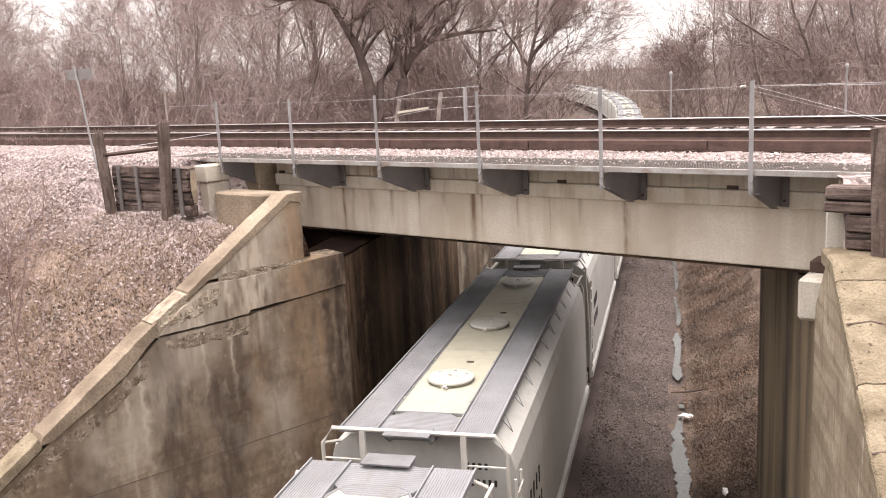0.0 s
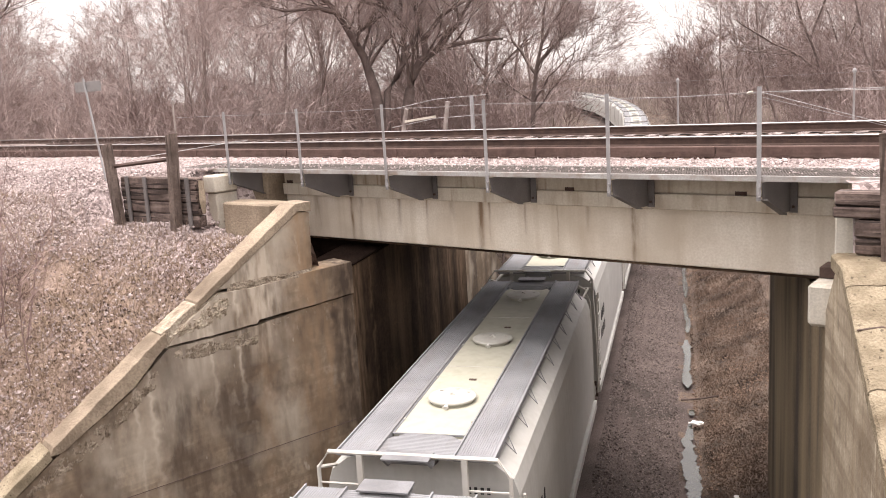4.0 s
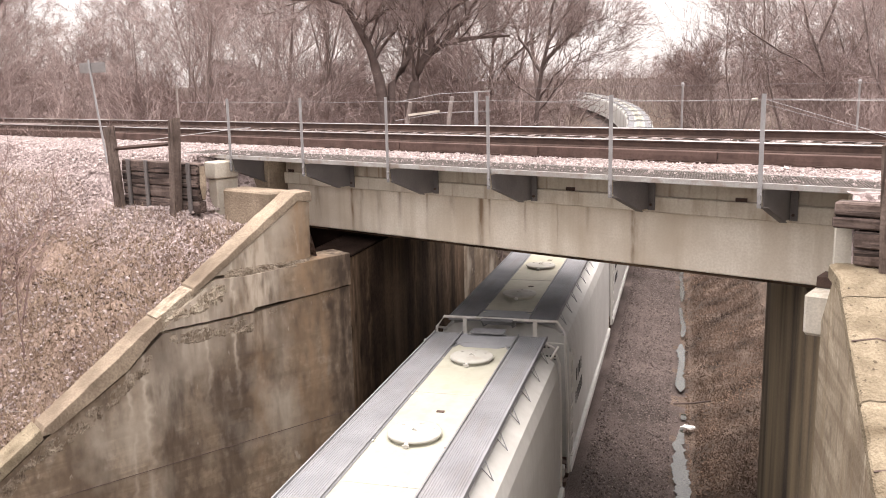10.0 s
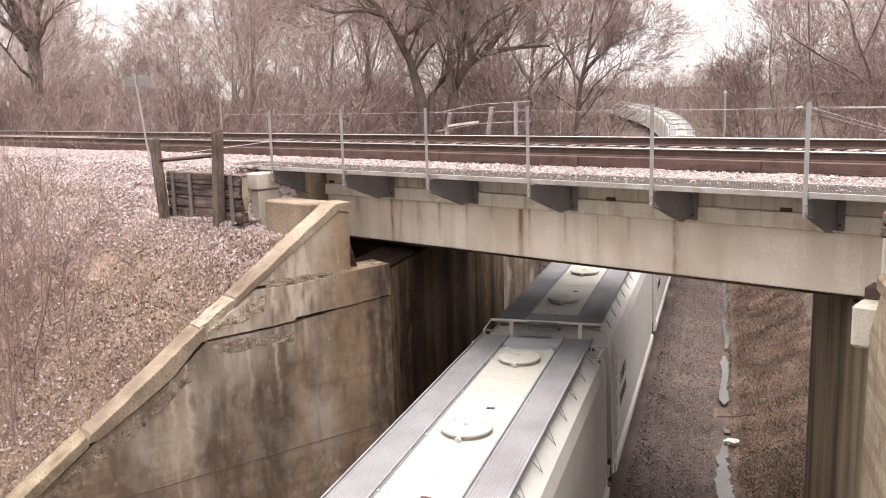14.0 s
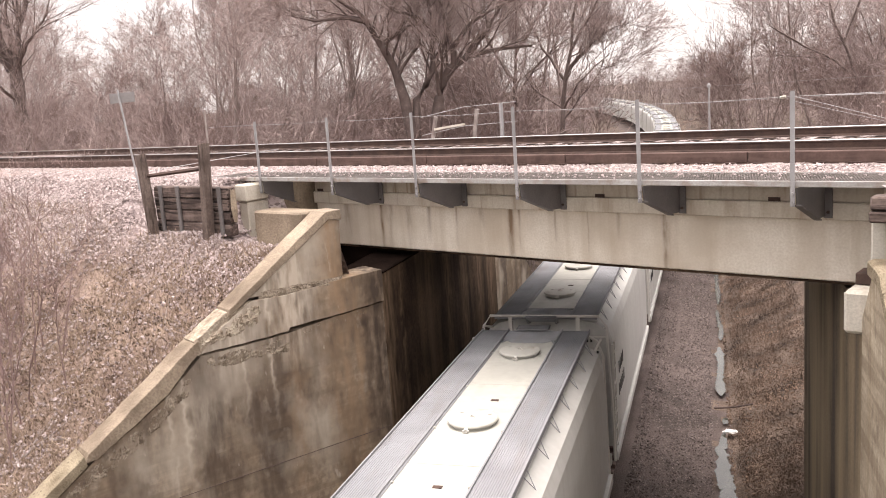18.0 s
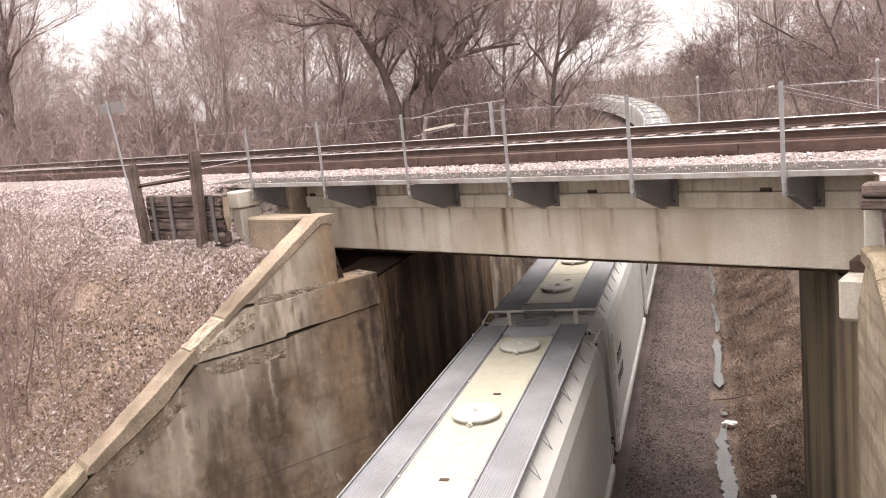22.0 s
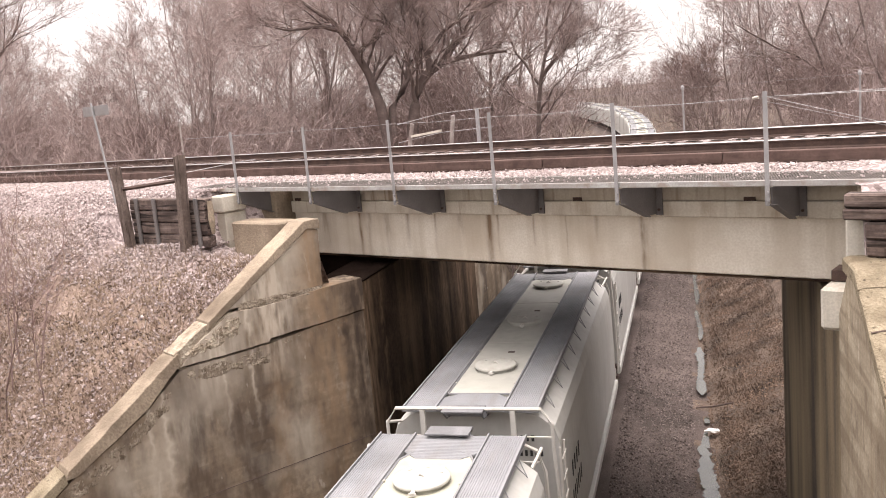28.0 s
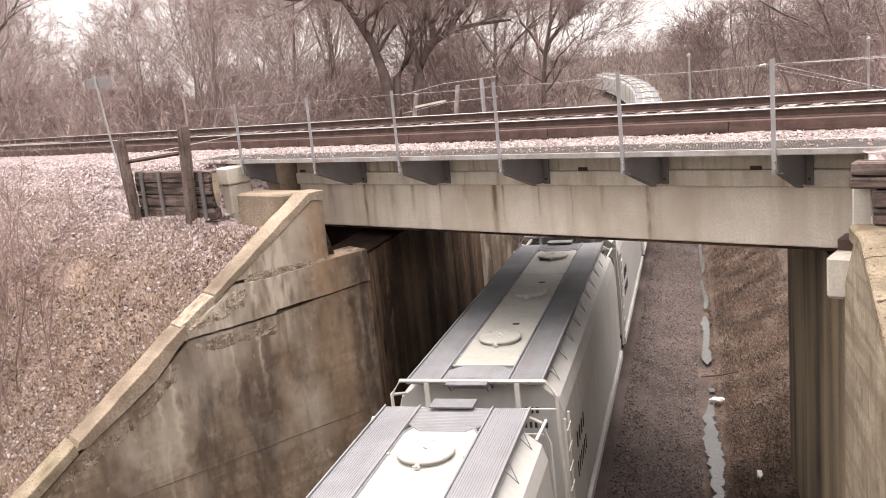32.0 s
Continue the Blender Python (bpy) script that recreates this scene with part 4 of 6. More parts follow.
HATCHES = (2.55, 6.1, 10.0)


def hopper_car(name, roof, side, dent):
    car = thing(name, None, label={"roof_yellow": "grey covered hopper car with yellowed cream roof", "roof_cream": "grey covered hopper car with cream roof and round hatches",
                "roof_white": "grey covered hopper car with white roof and round hatches"}[roof], category="hopper car", group="cars of the freight train")
    part("body", body_shape(), M[side], car, "light grey curved steel body")
    part("roof_panel", Shape().prism([(-0.6, 1.0), (0.6, 1.0), (0.6, 10.75), (0.48, 11.02), (0.28, 11.12), (-0.28, 11.12), (-0.48, 11.02), (-0.6, 10.75)], 4.43, 4.476, "z"), M[roof], car, "painted roof panel")
    edge = [(-0.6, 0.98), (-0.6, 10.75), (-0.48, 11.02), (-0.28, 11.12), (0.28, 11.12), (0.48, 11.02), (0.6, 10.75), (0.6, 0.98), (-0.6, 0.98)]
    part("coaming", Shape().tube([(x, y, 4.482) for x, y in edge], 0.02, 5, False), M["grating"], car, "raised grey edge round the roof panel")
    for y in (4.4, 8.05):
        part("roof_seam", Shape().box(-0.59, 0.59, y - 0.012, y + 0.012, 4.474, 4.482), M["lid"], car)
    for y0, y1 in ((0.16, 0.98), (10.82, LENGTH + 0.0)):
        near = y0 < 5
        a, b = (y0, y1) if near else (y1, y0)
        s, rows = Shape(), [(0.0, 4.44)] + [((i + d) / 16, z) for i in range(16) for d, z in ((0.0, 4.478), (0.2, 4.492), (0.55, 4.492), (0.75, 4.478))] + [(1.0, 4.478), (1.0, 4.44)]
        for f, z in rows:
            wide = 0.64 - max(0.0, f - 0.7) * 0.93
            s.v += [(-wide, a + (b - a) * f, 4.44), (-wide, a + (b - a) * f, z), (wide, a + (b - a) * f, z), (wide, a + (b - a) * f, 4.44)]
        for i in range(len(rows) - 1):
            s.f += [(4 * i + j, 4 * i + j + 1, 4 * i + j + 5, 4 * i + j + 4) for j in range(3)]
        part("cross_walk", s, M["grating"], car, "ridged metal cross walk")
    for sd in (-1, 1):
        part("roof_walk", roof_walk(sd), M["grating"], car, "ridged metal roof walk")
        part("side_sill", Shape().box(sd * 1.6 - 0.05, sd * 1.6 + 0.05, 0.1, LENGTH - 0.1, 0.92, 1.14, 0.015), M["side_grey"], car)
        for i in range(5):
            part("roof_bolt", Shape().box(sd * 0.585 - 0.018, sd * 0.585 + 0.018, 1.55 + i * 2.1, 1.6 + i * 2.1, 4.47, 4.505), M["lid"], car)
        for i in range(10):
            y = 0.9 + i * 1.09
            part("walk_bracket", Shape().tube([(sd * 1.25, y, 4.46), (sd * 1.4, y + 0.12, 4.215), (sd * 1.25, y + 0.26, 4.46)], 0.009, 4), M["grating"], car)
    for k, y in enumerate(HATCHES):
        h = part("hatch", disc(0, y, 4.47, 0.38, 0.06), M[roof], car, "round painted roof hatch", True)
        part("lid", disc(0, y, 4.535, 0.43, 0.03, 28, 0.015), M["lid"], h, "pale round lid", True)
        for x in (-0.2, 0.2):
            part("hinge", Shape().box(x - 0.028, x + 0.028, y + 0.38, y + 0.48, 4.48, 4.535, 0.008), M["frame"], h)
        for x, d in ((-0.24, 0.2), (0.02, 0.3), (0.26, 0.16)):
            part("lug", Shape().box(x - 0.03, x + 0.03, y + d - 0.02, y + d + 0.02, 4.56, 4.585, 0.0), M["lid"], h)
        part("latch", Shape().box(-0.03, 0.03, y - 0.5, y - 0.41, 4.48, 4.555, 0.01).box(-0.055, 0.055, y - 0.5, y - 0.475, 4.51, 4.535), M["frame"], h)
        part("handle", Shape().tube([(-0.06, y + 0.03, 4.57), (0.0, y, 4.62), (0.07, y - 0.02, 4.57)], 0.014, 5), M["frame"], h)
        if k < 2:
            part("placard", Shape().box(0.12 - 0.07, 0.12 + 0.07, y + 1.05, y + 1.13, 4.478, 4.488), M["rust"], car, "small orange-brown mark")
    # near end: tube frame over the end sheet, ladder, stencils; far end: lower frame
    for y, out in ((0.0, 1), (LENGTH + 0.0, -1)):
        e = Shape().tube([(-1.56, y, 0.95), (-1.5, y, 3.9), (-1.5, y, 4.3), (-1.32, y, 4.56), (1.32, y, 4.56), (1.5, y, 4.3), (1.5, y, 3.9), (1.56, y, 2.6), (1.58, y, 0.95)], 0.034, 6)
        if out < 0:
            for sd in (-1, 1):
                part("end_frame", Shape().tube([(sd * 1.2, y - 0.15, 4.42), (sd * 1.4, y - 0.05, 4.28), (sd * 1.52, y, 3.9), (sd * 1.56, y, 0.95)], 0.032, 6), M["frame"], car, "short bent corner tube")
        else:
            part("end_frame", e, M["frame"], car, "bent tube end frame")
        for x in (-0.82, 0.82) if out > 0 else ():
            part("frame_post", Shape().box(x - 0.045, x + 0.045, y - 0.03, y + 0.03, 3.6, 4.54), M["frame"], car)
        for sd in (-1, 1):
            part("frame_brace", Shape().tube([(sd * 1.48, y, 4.3), (sd * 1.38, y + out * 0.45, 4.15)], 0.03, 5), M["frame"], car)
            part("grab_rail", Shape().tube([(sd * 1.48, y, 4.05), (sd * 0.82, y, 4.05)], 0.018, 5), M["frame"], car)
        for i in range(4 if out > 0 else 0):
            part("ladder_rung", Shape().tube([(-1.5, y + out * 0.1, 1.5 + i * 0.42), (-1.05, y + out * 0.1, 1.5 + i * 0.42)], 0.013, 4), M["frame"], car)
        tread = Shape().box(-0.42, 0.32, min(y - out * 0.2, y + out * 0.16), max(y - out * 0.2, y + out * 0.16), 4.545, 4.57)
        plat = part("end_platform", tread, M["tread"], car, "grating end platform")
        for x in (-0.39, 0.29):
            part("support_arm", Shape().tube([(x, y - out * 0.18, 4.545), (x, y + out * 0.05, 4.36), (x, y + out * 0.42, 4.3)], 0.016, 5), M["grating"], plat)
        part("apron", Shape().box(-0.42, 0.36, y - 0.012, y + 0.012, 4.42, 4.5), M["grating"], plat, "small grey plate under the platform")
        part("end_sill", Shape().box(-1.5, 1.5, y - 0.12, y + 0.12, 0.85, 1.1, 0.02), M["side_grey"], car)
        part("coupler", Shape().box(-0.14, 0.14, min(y - out * 0.5, y), max(y - out * 0.5, y), 0.7, 0.98, 0.03), M["under"], car)
        sl = Shape().prism([(y + out * 0.44, 3.0), (y + out * 2.6, 1.1), (y + out * 2.7, 1.1), (y + out * 0.5, 3.1)], -1.5, 1.5, "x")
        part("slope_sheet", sl, M["side_dark"], car)
    part("brake_wheel", disc(0, 0, 0, 0.26, 0.03, 16), M["under"], car, "dark hand brake wheel").matrix_basis = pose(0.75, 0.32, 2.7, 90, 0, 0)
    part("brake_platform", Shape().box(0.25, 1.3, 0.02, 0.4, 1.75, 1.8, 0.01), M["under"], car, "dark step grating")
    for sd in (1,):
        part("corner_ladder", Shape().box(sd * 1.6 - 0.02, sd * 1.6 + 0.02, 0.05, 0.09, 1.1, 3.85).box(sd * 1.6 - 0.02, sd * 1.6 + 0.02, 0.5, 0.54, 1.1, 3.8), M["frame"], car)
        for i in range(7):
            part("ladder_rung", Shape().tube([(sd * 1.63, 0.06, 1.35 + i * 0.38), (sd * 1.63, 0.53, 1.35 + i * 0.38)], 0.013, 4), M["frame"], car)
    for x0, wd, n, z in ((0.74, 0.4, 4, 3.8), (0.72, 0.56, 6, 3.52)):
        for i in range(n):
            part("stencil", Shape().box(x0 + i * wd / n, x0 + (i + 0.5) * wd / n, 0.41, 0.42, z, z + 0.11), M["black"], car, "black stencil bar")
    for y0, wd, n, z in ((1.3, 1.25, 4, 2.75), (1.2, 1.5, 6, 2.2)):
        for i in range(n):
            part("stencil", Shape().box(1.608, 1.62, y0 + i * wd / n, y0 + (i + 0.26) * wd / n, z, z + 0.3), M["black"], car, "black stencil bar")
    for y in (4.0, 7.75):
        part("hopper_bay", Shape().add([(-1.5, y - 1.5, 1.15), (1.5, y - 1.5, 1.15), (1.5, y + 1.5, 1.15), (-1.5, y + 1.5, 1.15), (-0.6, y - 0.35, 0.35), (0.6, y - 0.35, 0.35), (0.6, y + 0.35, 0.35), (-0.6, y + 0.35, 0.35)],
             [(0, 1, 2, 3), (7, 6, 5, 4), (0, 4, 5, 1), (1, 5, 6, 2), (2, 6, 7, 3), (3, 7, 4, 0)]), M["side_dark"], car, "sloped hopper bay")
    for y in (1.75, LENGTH - 1.75):
        tr = Shape()
        for sd in (-1, 1):
            tr.prism([(y - 1.05, 0.5), (y - 0.95, 0.62), (y - 0.4, 0.72), (y + 0.4, 0.72), (y + 0.95, 0.62), (y + 1.05, 0.5), (y + 0.9, 0.4), (y + 0.45, 0.28), (y - 0.45, 0.28), (y - 0.9, 0.4)], sd * 1.0 - 0.07, sd * 1.0 + 0.07, "x")
        tr.box(-1.0, 1.0, y - 0.2, y + 0.2, 0.45, 0.8)
        truck = part("truck", tr, M["under"], car, "dark cast truck frame")
        for d in (-0.86, 0.86):
            part("wheelset", wheelset(y + d), M["under"], truck)
    return car


YELLOW, CREAM = {1, 6, 9, 13, 16, 17, 18, 28, 33, 37}, {0, 2, 3, 4, 5, 8, 21, 26, 30, 35, 40}
models, CARS = {}, []
for i in range(-1, 41):
    key = ("roof_yellow" if i in YELLOW else "roof_cream" if i in CREAM else "roof_white", "side_grey")
    if key in models:
        car = copy_thing(models[key], pose(0, PITCH * i, 0))
    else:
        car = models[key] = hopper_car("hopper_car", *key, i)
    CARS.append((i, car))
# metres run by the train at each whole second
RUN = [0.63, 10.56, 20.34, 30.01, 39.58, 49.09, 58.55, 67.98, 77.39, 86.80, 96.20, 105.60, 115.02, 124.45, 133.91, 143.36, 152.83, 162.33, 171.83, 181.34, 190.87, 200.42, 209.97, 219.52, 229.07, 238.65, 248.23, 257.81, 267.40, 277.00, 286.62, 296.25, 305.92]

# ---- bare trees and brush ----
def grow(seed, height, spread, limbs, trunk_r, lean=(0, 0), stems=1, fork=0.25, twigs=5, sub=5, up=0.55, tw=0.012, frame_limbs=(), thick=0.55):
    """Trunk and limbs as tapered tubes, twigs as thin blades. Returns two shapes."""
    rng = random.Random(seed)
    wood, fine = Shape(), Shape()

    def blade(p, q, r):
        way = q - p
        a = way.orthogonal().normalized()
        a.rotate(Matrix.Rotation(rng.random() * 6.28, 3, way.normalized()))
        k = len(fine.v)
        fine.v += [tuple(p + a * r), tuple(p - a * r), tuple(q)]
        fine.f.append((k, k + 1, k + 2))

    def wander(p, way, length, n, bend, lift):
        pts, way = [p.copy()], way.normalized()
        for _ in range(n):
            way = (way + Vector((rng.gauss(0, bend), rng.gauss(0, bend), rng.gauss(0, bend) + lift))).normalized()
            p = p + way * (length / n)
            pts.append(p.copy())
        return pts, way

    def off(way, angle):
        a = way.orthogonal().normalized()
        a.rotate(Matrix.Rotation(rng.random() * 6.28, 3, way))
        return (way * math.cos(angle) + a * math.sin(angle)).normalized()

    for st in range(len(frame_limbs) or stems):
        a = rng.random() * 6.28
        way = Vector((lean[0] + (math.cos(a) * 0.3 if stems > 1 else 0), lean[1] + (math.sin(a) * 0.3 if stems > 1 else 0), 1))
        base = Vector((math.cos(a), math.sin(a), 0)) * (0.25 * (stems - 1) ** 0.5)
        h = height * (1 if st == 0 else rng.uniform(0.7, 1))
        pts, _ = wander(base - Vector((0, 0, 0.3)), way, h, 9, 0.09, 0.03)
        r0 = trunk_r
        if frame_limbs:
            line, r0, limbs = frame_limbs[st]
            pts = []
            for i in range(10):
                x = i / 9 * (len(line) - 1)
                j = min(len(line) - 2, int(x))
                pts.append(Vector(line[j]).lerp(Vector(line[j + 1]), x - j) + Vector((rng.gauss(0, 0.06), rng.gauss(0, 0.06), 0)))
        rad = [r0 * (1 - 0.85 * i / 9) for i in range(10)]
        wood.tube(pts, rad, 7, False)
        for k in range(limbs):
            f = fork + (1 - fork) * (k + rng.random()) / limbs
            x = f * 9
            i = min(8, int(x))
            p = pts[i].lerp(pts[i + 1], x - i)
            r = max(0.012, r0 * (1 - 0.9 * f) * thick)
            d = off((pts[i + 1] - pts[i]).normalized(), rng.uniform(0.5, 1.1))
            d.z = d.z * 0.75 + up * 0.45
            ln = spread * (1.15 - 0.75 * f) * rng.uniform(0.7, 1.2)
            lp, _ = wander(p, d, ln, 5, 0.16, 0.1 * up)
            wood.tube(lp, [r * (1 - 0.85 * j / 5) for j in range(6)], 4, False)
            for m in range(sub):
                g = rng.uniform(0.2, 1.0) * 5
                j = min(4, int(g))
                q = lp[j].lerp(lp[j + 1], g - j)
                d2 = off((lp[j + 1] - lp[j]).normalized(), rng.uniform(0.35, 0.8))
                d2.z += 0.35 * up
                sp, _ = wander(q, d2, ln * rng.uniform(0.35, 0.75), 3, 0.2, 0.05)
                wood.tube(sp, [r * 0.36, r * 0.26, r * 0.16, 0.005], 3, False)
                for _ in range(twigs):
                    g2 = rng.uniform(0.15, 1.0) * 3
                    j2 = min(2, int(g2))
                    q2 = sp[j2].lerp(sp[j2 + 1], g2 - j2)
                    d3 = off((sp[j2 + 1] - sp[j2]).normalized(), rng.uniform(0.3, 0.9))
                    d3.z += 0.12
                    e = q2 + d3.normalized() * rng.uniform(0.6, 1.5) * (0.45 + ln * 0.14)
                    blade(q2, e, tw)
                    for _ in range(4):
                        q3 = q2.lerp(e, rng.uniform(0.2, 0.9))
                        blade(q3, q3 + off((e - q2).normalized(), rng.uniform(0.3, 0.8)) * rng.uniform(0.3, 0.8), tw * 0.75)
    return wood, fine


def tree_model(name, label, category, group, bark, twig, **kw):
    wood, fine = grow(**kw)
    ob = thing(name, pose(0, 0, 0), label, category, group)
    child("trunk", mesh_of("trunk", wood.v, wood.f, M[bark], True), ob, "dark bare trunk and limbs")
    child("crown", mesh_of("crown", fine.v, fine.f, M[twig]), ob, "fine leafless twigs")
    return ob


def at_view(right, ahead):
    """A spot behind the bridge: metres to the right of and ahead of the eye, along the first view."""
    a = radians(-14.9)
    return EYE[0] + right * math.cos(a) + ahead * math.sin(a), EYE[1] - right * math.sin(a) + ahead * math.cos(a)


TREES = [
    dict(seed=1, height=15, spread=7, limbs=15, trunk_r=0.13, thick=0.42, twigs=9, sub=8, fork=0.18),
    dict(seed=2, height=15, spread=6.5, limbs=15, trunk_r=0.12, thick=0.42, twigs=9, sub=8, lean=(0.15, 0.0), fork=0.15),
    dict(seed=3, height=15, spread=6.5, limbs=15, trunk_r=0.13, thick=0.42, twigs=9, sub=8, fork=0.3),
    dict(seed=4, height=15, spread=6.5, limbs=10, trunk_r=0.1, thick=0.42, stems=2, twigs=9, sub=8, lean=(-0.1, 0.1), fork=0.15),
    dict(seed=5, height=15, spread=5.5, limbs=16, trunk_r=0.11, thick=0.42, twigs=9, sub=8, up=0.9, fork=0.12),
]
SHRUBS = [
    dict(seed=11, height=5.5, spread=2.6, limbs=8, trunk_r=0.045, stems=5, fork=0.1, twigs=6, sub=4, up=0.9, tw=0.011),
    dict(seed=12, height=5, spread=2.6, limbs=8, trunk_r=0.04, stems=5, fork=0.08, twigs=6, sub=4, up=0.8, tw=0.011),
    dict(seed=13, height=6, spread=2.8, limbs=8, trunk_r=0.05, stems=5, fork=0.12, twigs=6, sub=4, up=0.9, tw=0.011),
]
trees = [tree_model("tree", "tall leafless tree with grey-brown branches", "tree", "bare trees behind the railway", "bark_pale", "twig", **k) for k in TREES]
shrubs = [tree_model("shrub", "leafless reddish-brown brush thicket", "shrub", "brush behind the railway", "bark_pale", "twig_red", **k) for k in SHRUBS]
used = set()


def plant(models, x, y, size=1.0):
    src = models[RNG.randrange(len(models))]
    m = pose(x, y, ground_z(x, y) - 0.1, RNG.uniform(-3, 3), RNG.uniform(-3, 3), RNG.uniform(0, 360))
    if src.name not in used:
        used.add(src.name)
        src.matrix_basis = m @ Matrix.Diagonal((size, size, size, 1))
        return src
    ob = copy_thing(src, m)
    ob.scale = (size,) * 3
    return ob


def clear_of(x, y, slope, deep, wide=2.2):
    """Neither on the tracks nor in the open view up the line; wide is the plant's half breadth."""
    u = track_side(x, y)[0]
    if u < 0:
        return u < -5.2 and not (slope > 0.136 - wide / deep and deep < 190) and not (-0.13 < slope < 0.03 and deep < 47)
    return u > (10.5 if y < 90 else 6.5) and not (slope < 0.258 + wide * 1.1 / deep and deep < 190)


# the skyline as seen from the eye: slope to the side, rise of the tops over the eye
SKYLINE = [(-0.66, 0.15), (-0.51, 0.13), (-0.475, 0.075), (-0.44, 0.055), (-0.41, 0.085), (-0.34, 0.11), (-0.27, 0.16), (-0.16, 0.24), (0.04, 0.25), (0.1, 0.19), (0.15, 0.13),
           (0.175, 0.06), (0.19, 0.02), (0.262, 0.02), (0.29, 0.06), (0.34, 0.14), (0.42, 0.2), (0.7, 0.24)]
GAP = (0.185, 0.27)
for row, (ahead, gap, low) in enumerate(((42, 5.5, 0.75), (52, 5.5, 0.85), (66, 6, 0.95), (85, 8, 1.0), (120, 13, 1.0), (170, 18, 1.0), (260, 26, 1.0))):
    x = -ahead * 0.66
    while x < ahead * 0.66:
        right, deep = x + RNG.uniform(-2, 2), ahead + RNG.uniform(-4, 4)
        px, py = at_view(right, deep)
        k = right / deep
        if clear_of(px, py, k, deep, 3.3):
            top = EYE[2] + steps(k, SKYLINE) * deep * low * RNG.uniform(0.8, 1.06)
            plant(trees, px, py, max(0.4, (top - ground_z(px, py)) / 14.5))
        x += gap * RNG.uniform(0.8, 1.3)
for ahead, gap, rise in ((33, 3.4, -0.055), (40, 3.6, -0.02), (50, 4.2, 0.01), (64, 5.4, 0.025), (85, 9, 0.035), (110, 14, 0.04), (150, 19, 0.03), (210, 26, 0.025), (300, 38, 0.025)):
    x = -ahead * 0.64
    while x < ahead * 0.64:
        right, deep = x + RNG.uniform(-1, 1), ahead + RNG.uniform(-2.5, 2.5)
        px, py = at_view(right, deep)
        k = right / deep
        if clear_of(px, py, k, deep):
            top = EYE[2] + min(rise, steps(k, SKYLINE) * 0.7) * deep - (2.2 if GAP[0] < k < 0.3 and deep < 100 else 0)
            plant(shrubs, px, py, max(0.5, (top * RNG.uniform(0.85, 1.05) - ground_z(px, py)) / 5.6))
        x += gap * RNG.uniform(0.8, 1.25)


for ahead, gap in ((215, 9), (270, 9), (340, 11)):
    x = ahead * 0.1
    while x < ahead * 0.34:
        px, py = at_view(x, ahead + RNG.uniform(-8, 8))
        if abs(track_side(px, py)[0]) > 7:
            plant(trees, px, py, (EYE[2] + 0.021 * ahead * RNG.uniform(0.7, 1.15) - ground_z(px, py)) / 14.5)
        x += gap * RNG.uniform(0.7, 1.3)


def thicket(name, count, spots, label, seed=5, least=0.0, rise=-0.03, cover="twig"):
    """Undergrowth too fine to count: leaning stems with side shoots, as thin blades."""
    rng = np.random.default_rng(seed)
    v, f = [], []
    while len(f) < count:
        ahead, right = spots(rng)
        x, y = at_view(right, ahead)
        if not (clear_of(x, y, right / ahead, ahead, 0.5) or (least and ahead > least and track_side(x, y)[0] > 7)):
            continue
        z = ground_z(x, y)
        top = (EYE[2] - z) + ahead * (0.03 * rng.random() + rise)
        h = max(1.5, top * rng.uniform(0.55, 1.1))
        a, b = rng.normal(0, 0.18, 2) * h
        wd = 0.0004 * ahead * rng.uniform(0.5, 1.1)
        base, tip = Vector((x, y, z - 0.1)), Vector((x + a, y + b, z + h))
        knee = base.lerp(tip, 0.5) + Vector((rng.normal(0, 0.06) * h, rng.normal(0, 0.06) * h, 0))
        sprigs = [(base, knee, wd), (knee, tip, wd * 0.8)]
        for t in rng.uniform(0.25, 1.0, 7):
            p = base.lerp(knee, t * 2) if t < 0.5 else knee.lerp(tip, t * 2 - 1)
            q = p + Vector((rng.normal(0, 0.13) * h, rng.normal(0, 0.13) * h, rng.uniform(0.02, 0.22) * h))
            sprigs.append((p, q, wd * 0.65))
            e = p.lerp(q, rng.uniform(0.3, 0.8))
            sprigs.append((e, e + Vector((rng.normal(0, 0.07) * h, rng.normal(0, 0.07) * h, rng.uniform(-0.02, 0.12) * h)), wd * 0.5))
        for p, q, g in sprigs:
            k = len(v)
            s = Vector((rng.normal(), rng.normal(), 0)).normalized() * g
            v += [p + s, p - s, q]
            f.append((k, k + 1, k + 2))
    tagged(new(name, mesh_of(name, v, f, M[cover])), label, "undergrowth", kind="stuff")


# the old many-limbed tree behind the bridge
GROUND_OLD = ground_z(*at_view(-2.2, 45))


def limb(radius, shoots, *pts):
    """A limb of the old tree through (right, height above sea, depth) points."""
    return [(p[0] + 2.2, p[2] if len(p) > 2 else 0.0, p[1] - GROUND_OLD) for p in pts], radius, shoots


